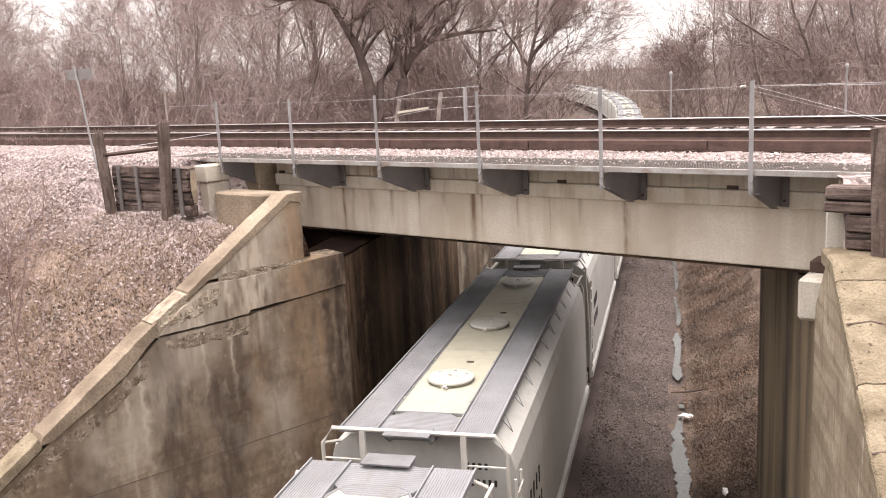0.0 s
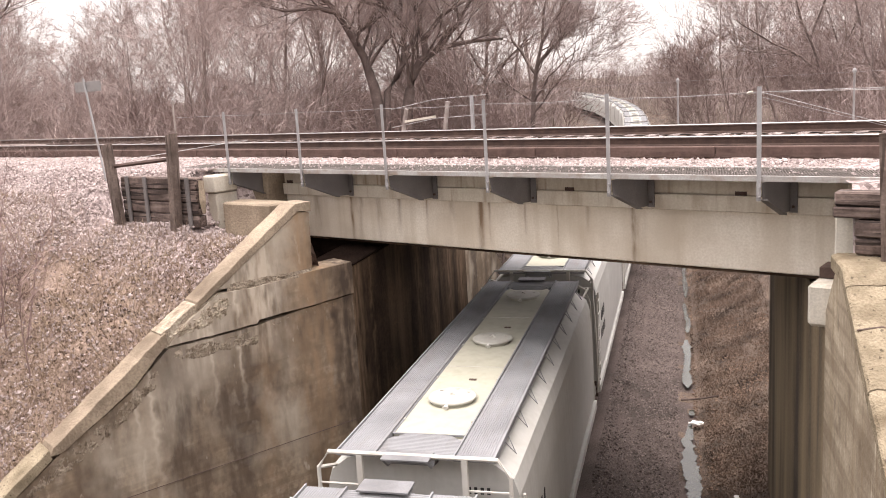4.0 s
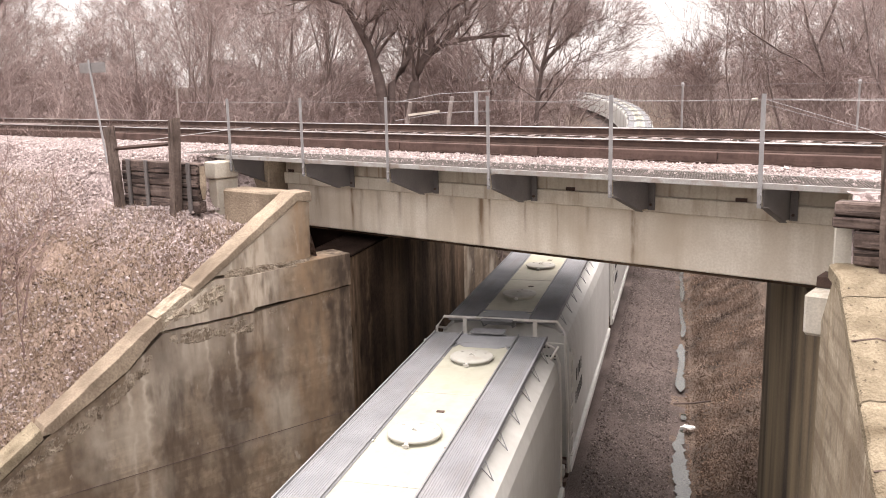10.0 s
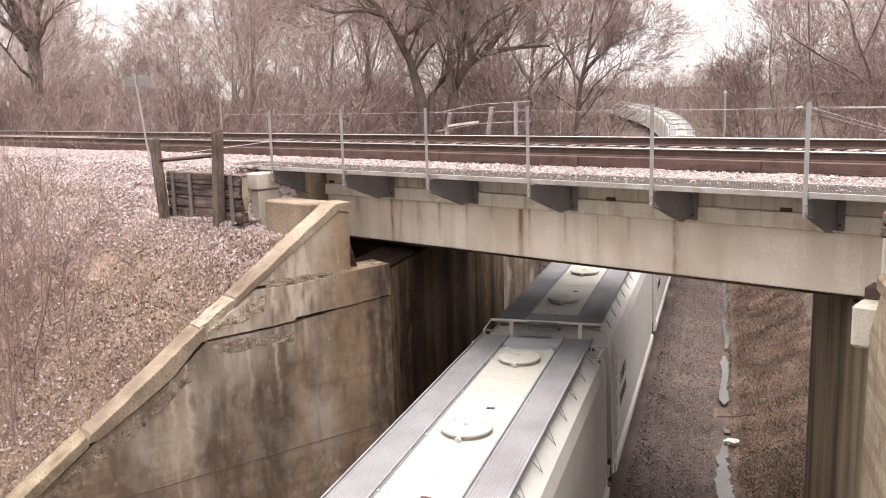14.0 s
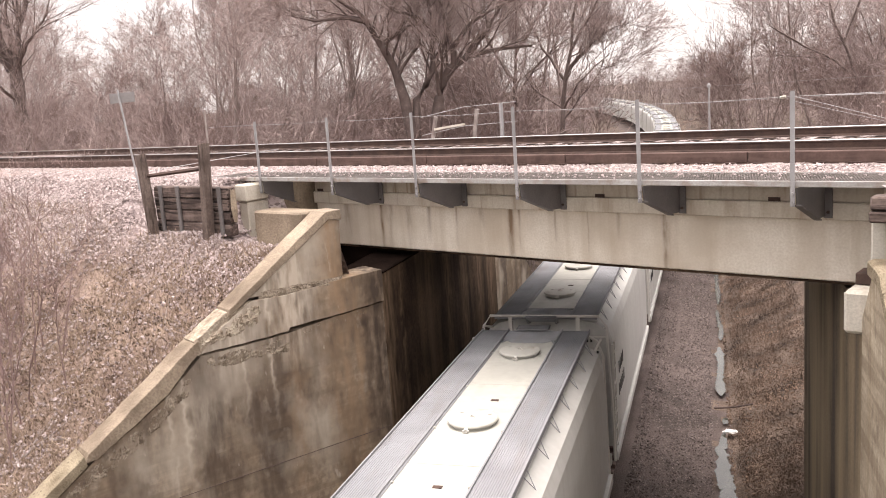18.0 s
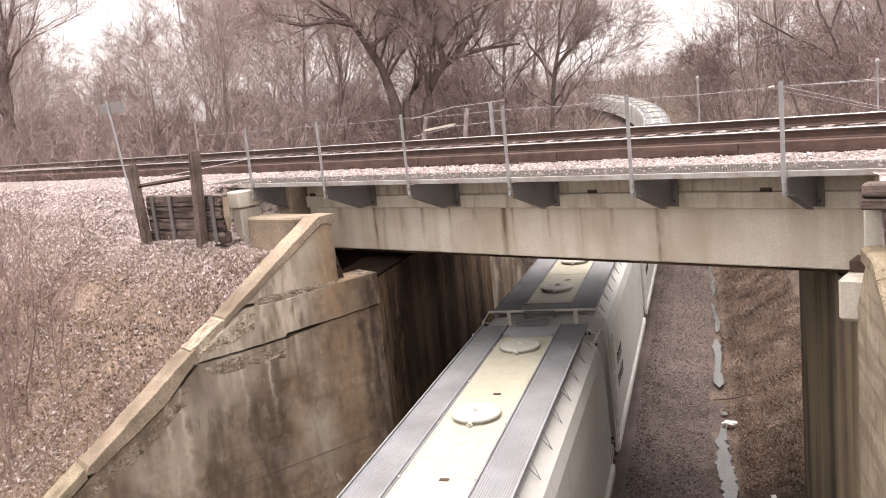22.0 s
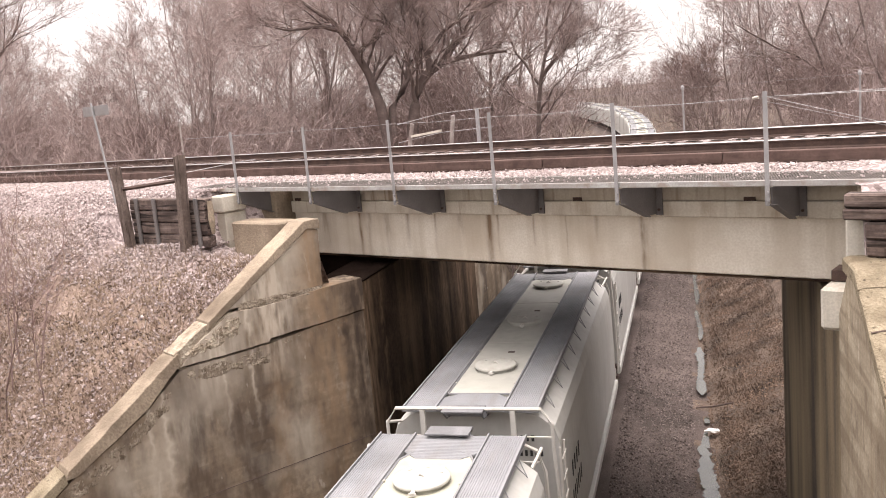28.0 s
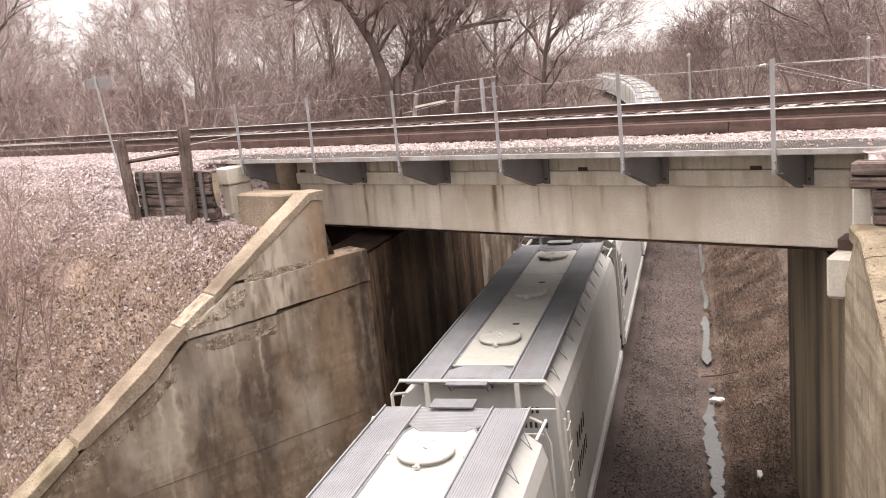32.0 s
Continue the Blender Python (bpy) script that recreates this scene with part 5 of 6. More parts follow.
OLD = [limb(0.34, 12, (-2.9, GROUND_OLD - 0.3), (-2.99, 9.36), (-3.35, 10.55), (-3.71, 11.6), (-4.26, 12.65, -0.3), (-4.74, 13.81, -0.6), (-5.88, 14.86, -1), (-7.02, 15.66, -1.5)),
       limb(0.24, 11, (-2.9, GROUND_OLD - 0.2, 0.3), (-2.95, 9.36, 0.2), (-2.5, 10.33, 0.2), (-1.81, 11.15, 0.2), (-1.71, 12.43), (-1.62, 13.32), (-1.84, 14.72), (-1.93, 15.9)),
       limb(0.38, 12, (-2.0, GROUND_OLD - 0.3), (-1.91, 7.82), (-1.66, 9.58), (-1.43, 10.49), (-0.75, 11.5), (0.18, 11.98, 0.4), (1.75, 12.19, 1), (3.31, 12.26, 1.5)),
       limb(0.2, 11, (-0.75, 11.5), (-0.66, 12.52), (-1.02, 13.68), (-1.19, 14.69, 0.5), (-1.55, 16.2, 1)),
       limb(0.14, 10, (0.18, 11.98, 0.4), (0.98, 12.98, 0.2), (1.65, 13.84), (2.43, 14.81, -0.5)),
       limb(0.14, 10, (-0.62, 12.39), (0.08, 13.26, -0.5), (1.0, 13.86, -1), (2.3, 14.32, -1), (3.46, 14.77, -1)),
       limb(0.15, 9, (-4.26, 12.65, -0.3), (-3.45, 13.26), (-2.89, 14.25, 0.5), (-2.6, 15.6, 1)),
       limb(0.14, 10, (-4.74, 13.81, -0.6), (-5.78, 14.1, -1), (-7.24, 14.02, -1.5), (-8.41, 14.32, -2)),
       limb(0.13, 9, (-1.74, 13.45), (-2.38, 13.98, -0.5), (-3.41, 14.27, -1), (-4.18, 15.1, -1))]
wood, fine = grow(seed=77, height=15, spread=4.2, limbs=12, trunk_r=0.4, fork=0.3, twigs=10, sub=8, frame_limbs=OLD, thick=0.45)
ox, oy = at_view(-2.2, 45)
old = thing("old_tree", pose(ox, oy, ground_z(ox, oy), 0, 0, 14.9), "large old leafless tree with several dark leaning trunks", "tree")
child("trunk", mesh_of("trunk", wood.v, wood.f, M["bark_mid"], True), old, "dark forked trunks and limbs")
child("crown", mesh_of("crown", fine.v, fine.f, M["twig"]), old, "fine leafless twigs")



def big_tree(right, ahead, turn, mid, level, scale, lines, seed, twigs, label):
    """A large tree whose trunk and limbs follow given lines."""
    def at(px, up, deep=0.0):
        return ((px - mid) * scale, deep, 9.97 - gz + (level - up) * scale)

    tx, ty = at_view(right, ahead)
    gz = ground_z(tx, ty)
    limbs = [([at(*p) for p in line], r, n) for line, r, n in lines]
    wood, fine = grow(seed=seed, height=15, spread=4.6, limbs=10, trunk_r=0.3, fork=0.25, twigs=twigs, sub=7, frame_limbs=limbs, thick=0.45)
    ob = thing("tree", pose(tx, ty, gz, 0, 0, turn), label, "tree", "bare trees behind the railway")
    child("trunk", mesh_of("trunk", wood.v, wood.f, M["bark_mid"], True), ob, "dark forked trunk and limbs")
    child("crown", mesh_of("crown", fine.v, fine.f, M["twig"]), ob, "fine leafless twigs")


big_tree(-23.2, 45, 18.1, 91, 195, 0.0299, [
    ([(96, 520), (94, 240), (92, 150), (88, 104), (75, 54), (59, 0), (45, -60), (40, -120)], 0.36, 12),
    ([(93, 170), (95, 110), (102, 45), (120, 9), (128, -50, 1), (140, -110, 1)], 0.27, 11),
    ([(80, 80), (60, 42), (35, 0), (10, -50, 1)], 0.15, 8),
    ([(84, 100), (45, 65, 1), (10, 30, 1), (-30, -10, 1)], 0.13, 8),
    ([(98, 95), (130, 60, -1), (165, 25, -1), (190, -20, -1)], 0.12, 8),
    ([(94, 95), (92, 40), (96, -20), (90, -90)], 0.15, 8)], 91, 6, "large leafless tree with a dark forked trunk")
big_tree(23.6, 55, 18.1, 1495, 151, 0.0356, [
    ([(1503, 420), (1500, 280), (1495, 167), (1464, 93), (1446, 37), (1421, -10), (1400, -70)], 0.15, 10),
    ([(1492, 165), (1452, 136), (1396, 105), (1347, 80, -1), (1318, 64, -1)], 0.09, 11),
    ([(1470, 110), (1500, 40), (1520, -20), (1530, -90)], 0.09, 9),
    ([(1500, 230), (1540, 140, 1), (1575, 60, 1), (1600, -20, 1)], 0.09, 10)], 92, 6, "leafless tree with long arching limbs")

big_tree(5.6, 55, 14.9, 5.6, -9.97, 1.0, [
    ([(5.4, 0.5), (5.5, -7.0), (5.8, -10.0), (6.5, -13.0), (7.0, -16.0), (7.1, -18.5)], 0.2, 12),
    ([(5.9, -10.6), (7.0, -12.0), (8.0, -12.9), (9.0, -13.4), (10.0, -13.6)], 0.11, 10),
    ([(6.3, -12.2), (7.4, -14.0), (8.4, -15.6), (9.6, -17.0)], 0.11, 11),
    ([(5.8, -10.5), (4.7, -12.5, 1), (3.8, -14.5, 1), (3.2, -16.5, 1)], 0.11, 11),
    ([(5.6, -8.5), (6.6, -10.2, -1), (7.6, -11.2, -1), (8.7, -11.8, -1)], 0.08, 10)], 93, 10, "leafless tree leaning over the railway cutting")
big_tree(3.2, 62, 14.9, 3.2, -9.97, 1.0, [
    ([(3.2, 0.5), (3.3, -7.0), (3.1, -11.0), (3.5, -15.0), (3.4, -19.0)], 0.2, 14),
    ([(3.2, -9.5), (4.6, -11.5), (6.4, -13.0), (8.6, -14.2)], 0.11, 12),
    ([(3.1, -10.5), (1.8, -13.0, 1), (0.8, -16.0, 1), (0.2, -18.0, 1)], 0.11, 12),
    ([(3.3, -12.5), (5.0, -15.0, -1), (6.6, -17.4, -1)], 0.1, 12)], 94, 10, "tall leafless tree with a reddish twiggy crown")

thicket("undergrowth", 130000, lambda g: (lambda d: (d, g.uniform(-0.66, 0.66) * d))(30 + 200 * g.random() ** 2), "dense leafless undergrowth beyond the railway")
thicket("far_undergrowth", 60000, lambda g: (lambda d: (d, g.uniform(0.08, 0.36) * d))(120 + 260 * g.random()), "hazy leafless brush far up the line", 6, 118, -0.014, "twig_far")

# ---- timber bulkheads at the ends of the bridge ----
def log(x0, x1, w0, w1, z0, z1, parent, label=""):
    s = Shape().box(x0, x1, w0, w1, z0, z1, 0.025)
    s.v = [(x + noise.noise((x * 3, z * 4, w)) * 0.015, w + noise.noise((x * 2, z * 5, 2)) * 0.02, z + noise.noise((x * 2, w * 3, z)) * 0.015) for x, w, z in s.v]
    return part("timber", s, M["timber"], parent, label)


def lean_post(r, w, z0, z1, dr, dw, half, parent):
    return part("post", Shape().add([(r + i * half, w + j * half, z0) for i, j in ((-1, -1), (1, -1), (1, 1), (-1, 1))] + [(r + dr + i * half * 0.96, w + dw + j * half, z1 + i * 0.02) for i, j in ((-1, -1), (1, -1), (1, 1), (-1, 1))],
                [(3, 2, 1, 0), (4, 5, 6, 7), (0, 1, 5, 4), (1, 2, 6, 5), (2, 3, 7, 6), (3, 0, 4, 7)]), M["timber_post"], parent, "grey weathered timber post")


bulk = thing("timber_bulkhead", BRIDGE, "weathered railway timber bulkhead with two leaning posts", "retaining wall", "timber bulkheads")
for i in range(4):
    log(-9.85, -6.82, -1.0, -0.76, 7.12 + i * 0.29, 7.39 + i * 0.29, bulk)
part("log_end", Shape().tube([(-6.72, -0.9, 7.45), (-6.7, -0.92, 7.75), (-6.72, -0.9, 8.2)], [0.04, 0.075, 0.06], 8), M["coping"], bulk, "pale split log")
lean_post(-7.47, -1.17, 6.95, 9.28, 0.21, 0.0, 0.1, bulk)
lean_post(-9.78, -1.17, 7.1, 9.06, -0.19, 0.0, 0.098, bulk)
for r in (-9.5, -8.75, -7.08):
    part("strap", Shape().box(r - 0.06, r + 0.06, -1.06, -1.005, 7.1, 8.28, 0.01), M["bracket"], bulk, "dark iron strap")
part("top_rail", Shape().tube([(-9.95, -1.1, 8.52), (-7.4, -1.1, 8.72)], 0.05, 5), M["rust"], bulk, "rusty iron bar")
part("brace_wire", Shape().tube([(-10.2, -1.1, 8.6), (-8.2, 1.2, 8.9), (-7.6, 1.3, 8.95)], 0.008, 4), M["steel"], bulk)

bulk = thing("timber_bulkhead", BRIDGE, "stacked split railway timbers beside the bridge end", "retaining wall", "timber bulkheads")
log(6.84, 9.6, -0.72, -0.42, 8.08, 8.27, bulk)
log(6.82, 9.6, -0.74, -0.42, 7.92, 8.07, bulk)
for i in range(3):
    log(7.12, 9.7, -0.78, -0.48, 7.2 + i * 0.235, 7.42 + i * 0.235, bulk)
lean_post(7.68, -0.92, 6.9, 9.08, -0.1, 0.0, 0.14, bulk)

# sign behind the bulkhead, seen edge on to its back
sign = thing("track_sign", BRIDGE, "small grey blank sign on a leaning steel pole", "sign")
part("pole", Shape().tube([(-11.05, -0.6, 7.6), (-11.3, -0.6, 9.0), (-11.6, -0.6, 10.74)], 0.028, 6), M["steel"], sign)
part("panel", Shape().box(-12.1, -10.88, -0.57, -0.555, 10.4, 10.66, 0.004), M["dull_steel"], sign, "plain grey sheet-metal panel")

# guy wires at the bridge's end
wires = thing("guy_wires", BRIDGE, "thin steel guy wires slung from the last railing post", "wire")
for a, b in (((5.6, 0.05, 9.62), (10.2, 0.05, 9.52)), ((5.6, 0.05, 9.62), (8.9, -0.4, 8.7)), ((5.6, 0.05, 9.55), (6.6, 3.6, 8.85))):
    part("wire", Shape().tube([a, b], 0.0035, 4), M["steel"], wires)
part("insulator", Shape().tube([(5.42, 0.02, 9.61), (5.5, 0.02, 9.62)], 0.022, 8), M["block"], wires, "white insulator")

# markers beyond the railway
post = thing("marker_post", BRIDGE, "thin pale marker post beside the upper track", "post")
part("pole", Shape().tube([(-18.93, 7.2, 8.0), (-18.93, 7.2, 9.944)], 0.035, 6), M["grey_wood"], post)
part("cap", Shape().box(-18.93 - 0.05, -18.93 + 0.05, 7.15, 7.25, 9.944, 9.944 + 0.12, 0.01), M["grey_wood"], post)
post = thing("round_marker", BRIDGE, "small white round marker on a thin steel pole", "sign")
part("pole", Shape().tube([(-38.186, 7.5, 7.9), (-38.186, 7.5, 10.133 + 0.1)], 0.025, 6), M["dull_steel"], post)
part("plate", Shape().tube([(-38.186, 7.44, 10.133), (-38.186, 7.46, 10.133)], 0.14, 16), M["block"], post, "white round plate")

# broken fence beyond the railway
fen = thing("broken_fence", BRIDGE, "collapsed weathered board fence beyond the tracks", "fence")
for r, dr in ((-11.95, 0.6), (-9.95, 0.55)):
    part("fence_post", Shape().tube([(r, 12, 5.0), (r + dr * 0.7, 12, 8.6), (r + dr, 12, 9.25 if r < -11 else 9.45)], 0.08, 5), M["grey_wood"], fen, "pale leaning timber post")
part("board", Shape().prism([(-11.35, 8.75), (-9.9, 8.9), (-9.9, 8.98), (-11.35, 8.83)], 11.85, 11.9, "y"), M["block"], fen, "pale weathered board")
part("rail_post", Shape().box(-8.35, -8.25, 11.9, 12.0, 5.0, 9.6), M["steel"], fen)
for z in (8.57, 9.25):
    part("wire", Shape().tube([(-12.1, 12, z), (-10, 12, z + 0.3), (-7.7, 12, z + 0.38)], 0.012, 4), M["steel"], fen)

# litter by the ditch
def scrap(name, at, size, material, label, category, seed):
    rng = random.Random(seed)
    bm = bmesh.new()
    bmesh.ops.create_icosphere(bm, subdivisions=2, radius=1)
    for p in bm.verts:
        k = 0.7 + rng.random() * 0.6
        p.co = Vector((p.co.x * size[0], p.co.y * size[1], max(-0.2, p.co.z) * size[2])) * k
    me = bpy.data.meshes.new(name)
    bm.to_mesh(me)
    bm.free()
    me.materials.append(material)
    ob = new(name, me)
    ob.location = at
    return tagged(ob, label, category)


M["plastic"] = mat("white_plastic", (0.75, 0.74, 0.72), rough=0.4, bump=0.1)
scrap("plastic_bag", (4.45, 26.8, -0.8), (0.2, 0.12, 0.07), M["plastic"], "crumpled white plastic bag by the ditch", "litter", 3)
scrap("bottle", (5.3, 21.2, -0.5), (0.07, 0.2, 0.07), M["plastic"], "white plastic bottle lying on the slope", "litter", 4)
part("stick", Shape().tube([(4.0, 28.6, -0.72), (4.6, 28.5, -0.62), (5.2, 28.8, -0.6)], 0.03, 5), M["bark"], thing("fallen_branch", None, "dark fallen branch across the ditch", "branch"))

# ---- stones and dry stalks ----
def rocks(name, places, label, material, seed):
    """Loose broken stones as one mesh: each a crooked eight-faced lump."""
    rng = np.random.default_rng(seed)
    base = np.array([(1, 0, 0), (-1, 0, 0), (0, 1, 0), (0, -1, 0), (0, 0, 1), (0, 0, -1)], float)
    tri = [(0, 2, 4), (2, 1, 4), (1, 3, 4), (3, 0, 4), (2, 0, 5), (1, 2, 5), (3, 1, 5), (0, 3, 5)]
    v, f = [], []
    for p, size in places:
        q, _ = np.linalg.qr(rng.normal(size=(3, 3)))
        w = (base * rng.uniform(0.6, 1.3, (6, 1))) @ q * (size * rng.uniform(0.6, 1.2, 3)) + np.array(p)
        k = len(v)
        v += w.tolist()
        f += [(a + k, b + k, c + k) for a, b, c in tri]
    return tagged(new(name, mesh_of(name, v, f, material)), label, "stones", kind="stuff")


M["loose"] = mat("loose_ballast", (0.44, 0.362, 0.345), (0.19, 0.148, 0.14), (0.64, 0.555, 0.535), 14, 40, 0.6, 0.9, bump=0.2, island=True)
M["loose_dark"] = mat("loose_gravel", (0.1, 0.076, 0.068), (0.036, 0.027, 0.024), (0.3, 0.245, 0.225), 11, 40, 0.6, 0.9, bump=0.2, island=True)
rng = np.random.default_rng(2)
spots = []
while len(spots) < 30000:
    q, w = rng.random() ** 1.4 * 17, rng.uniform(-7.5, 1.2)
    r = left_edge(w) - 0.6 - q
    high = bank_z(r, w)
    if rng.random() < min(1, max(0.1, (high + 0.1 * (-r - 8) - 6.3) / 1.2)):
        spots.append((BRIDGE @ Vector((r, w, high + 0.01)), rng.uniform(0.025, 0.065)))
while len(spots) < 32000:
    w = rng.uniform(-6, 1.2)
    r = right_edge(w) + 1.6 + rng.random() * 3
    spots.append((BRIDGE @ Vector((r, w, bank_z(r, w) + 0.01)), rng.uniform(0.025, 0.055)))
while len(spots) < 44000:
    r, w = rng.uniform(-18, 11), rng.uniform(1.25, 6)
    if (2.5 < w < 4.9 and rng.random() < 0.8) or 2.6 < w < 3.1 or 4.33 < w < 4.54:
        continue
    spots.append((BRIDGE @ Vector((r, w, steps(w, prof) + 0.0)), rng.uniform(0.025, 0.055)))
while len(spots) < 44700:
    r, w = rng.uniform(-8, 9), 1.25 - 1.0 * rng.random() ** 2
    spots.append((BRIDGE @ Vector((r, w, 8.38)), rng.uniform(0.015, 0.035)))
rocks("loose_ballast", spots, "pale pinkish broken ballast stones", M["loose"], 3)
spots = []
while len(spots) < 26000:
    x, y = rng.uniform(1.75, 4.15), 14 + 45 * rng.random() ** 1.3
    spots.append((Vector((x, y, ground_z(x, y))), rng.uniform(0.018, 0.05)))
rocks("loose_gravel", spots, "dark brown trackside gravel stones", M["loose_dark"], 4)


M["litter"] = mat("leaf_litter", (0.145, 0.095, 0.071), (0.038, 0.026, 0.02), (0.26, 0.18, 0.132), 0.6, 12, 0.95, 0.95, bump=0)
spots = []
while len(spots) < 20000:
    x, y = rng.uniform(4.4, 7.3), 15 + 45 * rng.random() ** 1.3
    if noise.noise((x * 1.3, y * 0.8, 12)) < rng.uniform(-0.8, 0.3):
        continue
    spots.append((Vector((x, y, ground_z(x, y))), rng.uniform(0.02, 0.07)))
while len(spots) < 30000:
    w = rng.uniform(-9.5, -1.3)
    r = left_edge(w) - 0.6 - rng.random() ** 1.3 * 13
    if bank_z(r, w) + 0.1 * (-r - 8) < 6.6:
        spots.append((BRIDGE @ Vector((r, w, bank_z(r, w))), rng.uniform(0.02, 0.05)))
rocks("leaf_litter", spots, "dead brown leaves and clods on the slopes", M["litter"], 8)


def stalks(name, count, where, height, material, label, seed):
    rng = np.random.default_rng(seed)
    v, f = [], []
    for _ in range(count):
        p = where(rng)
        h = height * rng.uniform(0.4, 1.2)
        t = Vector(p) + Vector((rng.normal(0, 0.45) * h, rng.normal(0, 0.45) * h, h * rng.uniform(0.2, 1)))
        s = Vector((rng.normal(), rng.normal(), 0)).normalized() * rng.uniform(0.004, 0.011)
        k = len(v)
        v += [Vector(p) + s, Vector(p) - s, t]
        f.append((k, k + 1, k + 2))
    return tagged(new(name, mesh_of(name, v, f, material)), label, "weeds", kind="stuff")


def on_bank(g):
    w = g.uniform(-9.5, -1.2)
    r = left_edge(w) - 0.6 - g.random() ** 1.3 * 14
    return BRIDGE @ Vector((r, w, bank_z(r, w)))


def on_slope(g):
    x, y = g.uniform(4.6, 7.5), 16 + 45 * g.random() ** 1.3
    while noise.noise((x * 1.3, y * 0.8, 12)) < g.uniform(-0.8, 0.3):
        x, y = g.uniform(4.6, 7.5), 16 + 45 * g.random() ** 1.3
    return Vector((x, y, ground_z(x, y)))


M["slope_weed"] = mat("brown_weeds", (0.125, 0.084, 0.063), (0.034, 0.023, 0.018), (0.225, 0.157, 0.117), 0.75, 8, 0.95, 0.95, bump=0)
stalks("dry_weeds", 42000, on_bank, 0.36, M["weed"], "flattened dry brown weeds on the bank", 6)
stalks("dry_weeds", 34000, on_slope, 0.3, M["slope_weed"], "matted dry brown weeds on the cutting slope", 7)



def beyond_track(g):
    r, w = g.uniform(-34, -13), g.uniform(6.6, 9.5)
    return BRIDGE @ Vector((r, w, bank_z(r, w)))


M["straw"] = mat("pale_dry_grass", (0.5, 0.38, 0.25), (0.3, 0.21, 0.13), (0.62, 0.5, 0.36), 2, 8, 0.9, 0.95, bump=0)
stalks("dry_grass", 9000, beyond_track, 0.55, M["straw"], "pale dry grass fringe beyond the upper tracks", 9)

# dry sticks on the near bank
g = random.Random(31)
for k in range(18):
    w = g.uniform(-7.5, -2.2)
    r = left_edge(w) - g.uniform(1.0, 6.5)
    a, n = g.uniform(0, 3.14), g.uniform(0.35, 1.1)
    pts = []
    for i in range(4):
        q, p = r + math.cos(a) * n * i / 3 + g.uniform(-0.03, 0.03), w + math.sin(a) * n * i / 3 + g.uniform(-0.03, 0.03)
        pts.append((q, p, bank_z(q, p) + 0.03))
    st = thing("dry_stick", BRIDGE, "pale dry fallen stick lying on the bank", "stick", "sticks on the bank")
    part("stem", Shape().tube(pts, [0.014, 0.012, 0.01, 0.004], 5), M["grey_wood"], st)

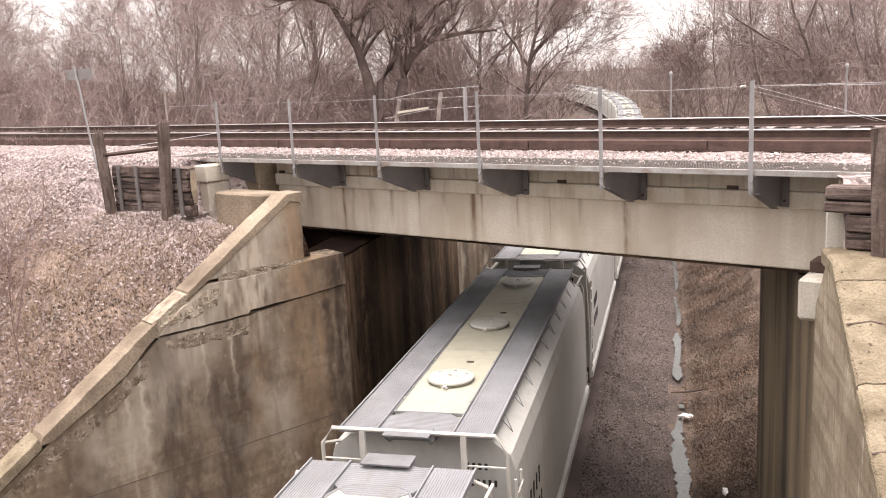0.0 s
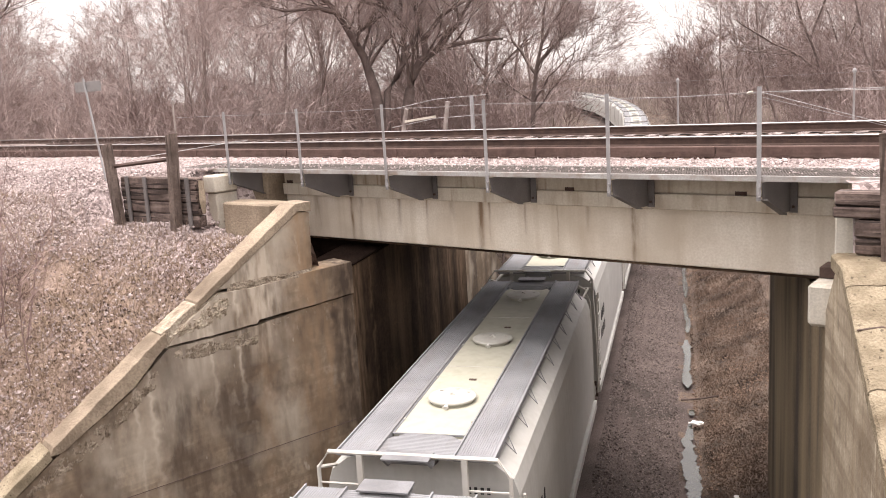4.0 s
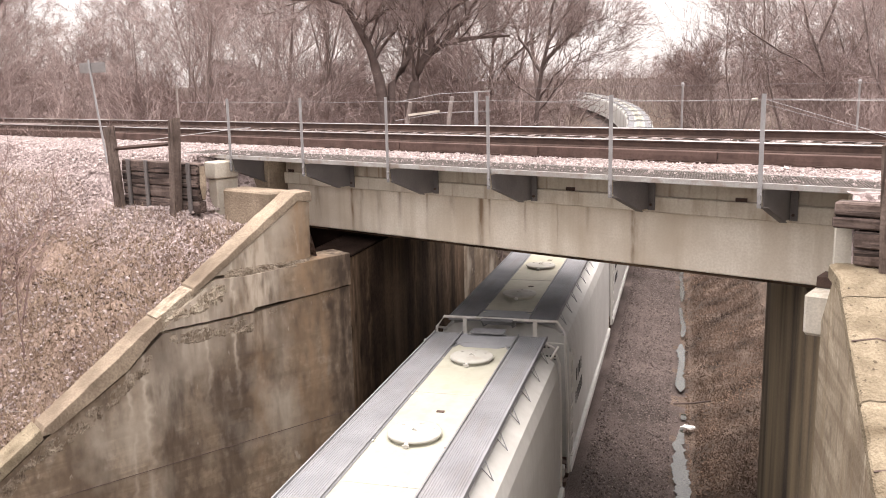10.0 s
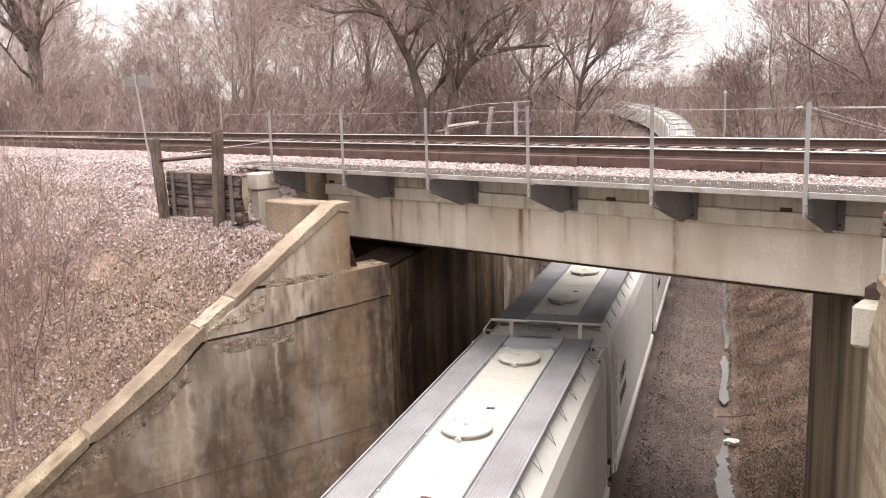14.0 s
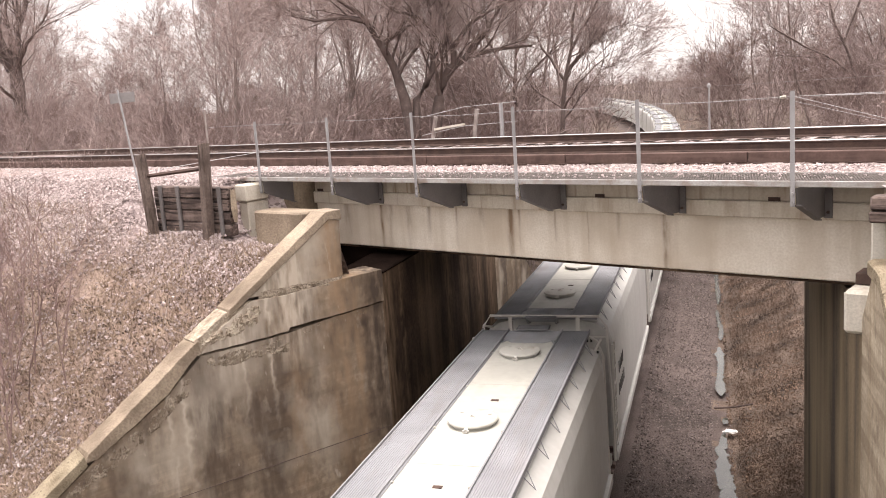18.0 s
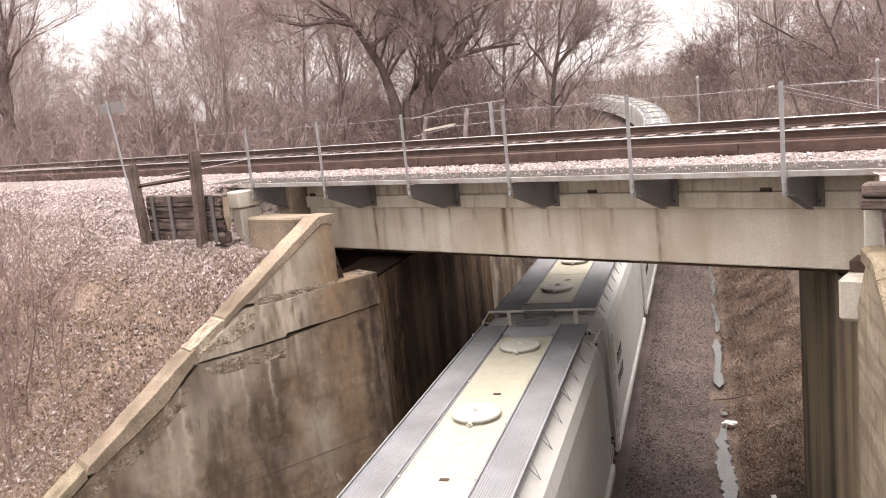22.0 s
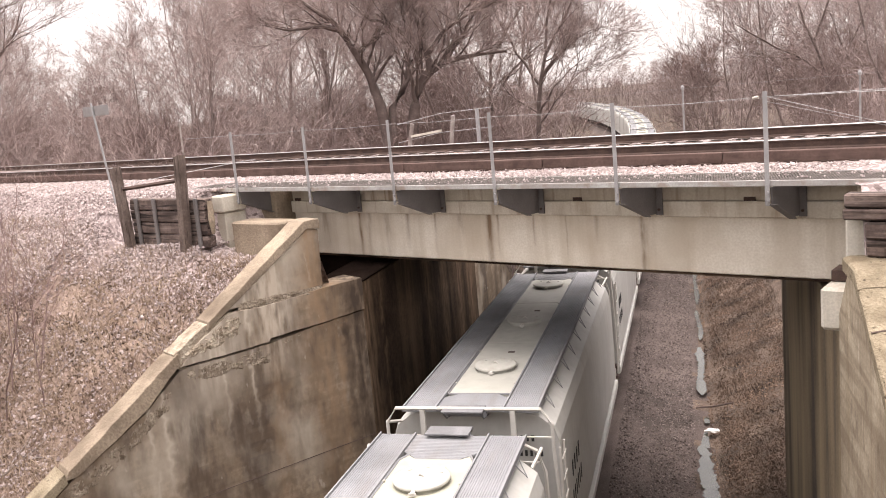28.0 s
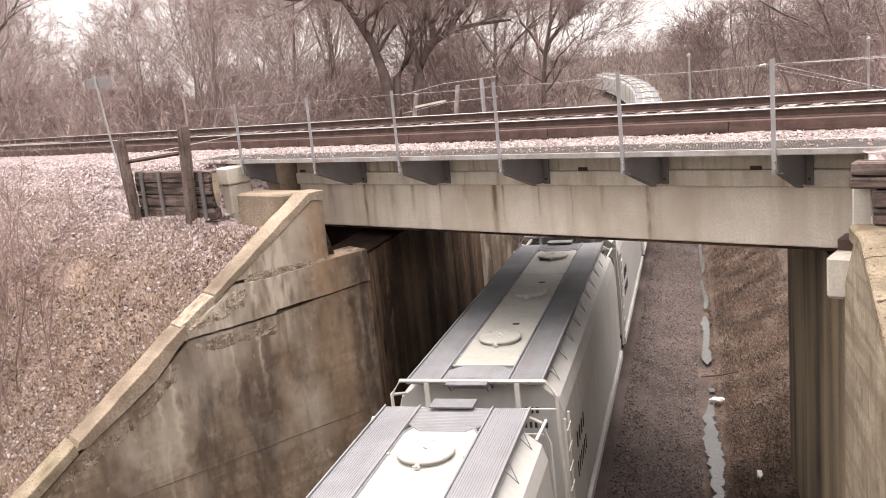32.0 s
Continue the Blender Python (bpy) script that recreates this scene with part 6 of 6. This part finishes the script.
# saplings on the near bank
M["sapling_bark"] = mat("reddish_sapling_bark", (0.26, 0.178, 0.163), (0.17, 0.115, 0.105), (0.34, 0.245, 0.225), 2, 20, 0.7, 0.95, bump=0)
for k, (r, w, h) in enumerate(((-8.35, -4.6, 3.3), (-9.2, -5.6, 3.6), (-9.9, -6.3, 3.2), (-10.6, -6.0, 3.8), (-8.9, -7.2, 3.4), (-9.6, -7.6, 3.6), (-10.8, -7.4, 3.0), (-8.2, -7.9, 2.6), (-11.5, -5.2, 3.4), (-9.0, -6.4, 3.9), (-10.2, -5.0, 3.0), (-8.5, -6.7, 3.2), (-9.4, -8.2, 3.9), (-10.0, -8.6, 3.6), (-7.8, -8.8, 2.4),
                               (-11.0, -4.2, 3.4), (-9.2, -4.6, 3.9), (-10.3, -4.9, 4.2), (-8.6, -5.2, 4.0), (-8.1, -5.6, 4.4), (-7.6, -6.0, 4.6), (-7.9, -6.3, 4.2), (-8.6, -5.9, 4.8), (-7.4, -6.4, 4.0), (-9.6, -5.4, 4.4), (-7.1, -5.3, 2.6), (-6.9, -6.6, 2.2))):
    wood, fine = grow(seed=40 + k, height=h, spread=h * 0.3, limbs=7, trunk_r=0.021, lean=(0.05, 0.05), fork=0.3, twigs=2, sub=2, up=1.2, tw=0.006)
    p = BRIDGE @ Vector((r, w, bank_z(r, w)))
    ob = thing("sapling", pose(p.x, p.y, p.z), "thin leafless reddish sapling on the bank", "sapling", "saplings on the bank")
    child("stem", mesh_of("stem", wood.v, wood.f, M["sapling_bark"], True), ob)
    child("crown", mesh_of("crown", fine.v, fine.f, M["sapling_bark"]), ob)

# ---- plain road overpass on which the viewer stands, behind the view ----
over = thing("road_overpass", None, "plain concrete road overpass across the cutting", "overpass", kind="structure")
part("deck", Shape().box(-40, 45, -9, 0.5, 7.55, 8.3, 0.02), M["girder"], over)
part("parapet", Shape().box(-40, 45, 0.3, 0.55, 8.3, 9.2, 0.02), M["girder_light"], over)
for x0, x1 in ((-40, -5.5), (9.5, 45)):
    part("abutment_wall", Shape().box(x0, x1, -8.6, -0.1, -1.6, 7.55), M["wall"], over)


# unseen ragged ring added behind the viewer to block low skylight under the bridge
woods = []
for ring, (far, tall) in enumerate(((62, 15), (66, 19))):
    n = 360
    for i in range(n + 1):
        a = math.pi * (0.98 + 1.04 * i / n)
        rag = tall * (0.7 + 0.3 * noise.noise((i * 0.11, ring, 1)) + 0.25 * noise.noise((i * 0.7, ring, 2)))
        woods += [(4 + far * math.cos(a), far * math.sin(a), -2), (4 + far * math.cos(a), far * math.sin(a), rag)]
q = len(woods) // 2
faces = [(2 * i + o, 2 * i + 2 + o, 2 * i + 3 + o, 2 * i + 1 + o) for o in (0, q) for i in range(q // 2 - 1)]
tagged(new("backdrop", mesh_of("backdrop", woods, faces, M["far_wood"])), "unseen brown screen behind the overpass, blocks low sky", "woods", kind="structure")


def motions():
    """The train runs towards the viewer along the lower track."""
    for i, car in CARS:
        rows = []
        for t, run in enumerate(RUN):
            s = PITCH * i - run
            a, b = track_point(s + 1.7)[0], track_point(s + 10.0)[0]
            way = (b - a).normalized()
            yaw, lift = math.atan2(-way.x, way.y), math.asin(way.z)
            m = Matrix.Translation(a + Vector((0, 0, 0.05))) @ Euler((lift, 0, yaw)).to_matrix().to_4x4() @ Matrix.Translation((0, -1.7, 0))
            rows.append((t, m))
        walk(car, rows)


motions()
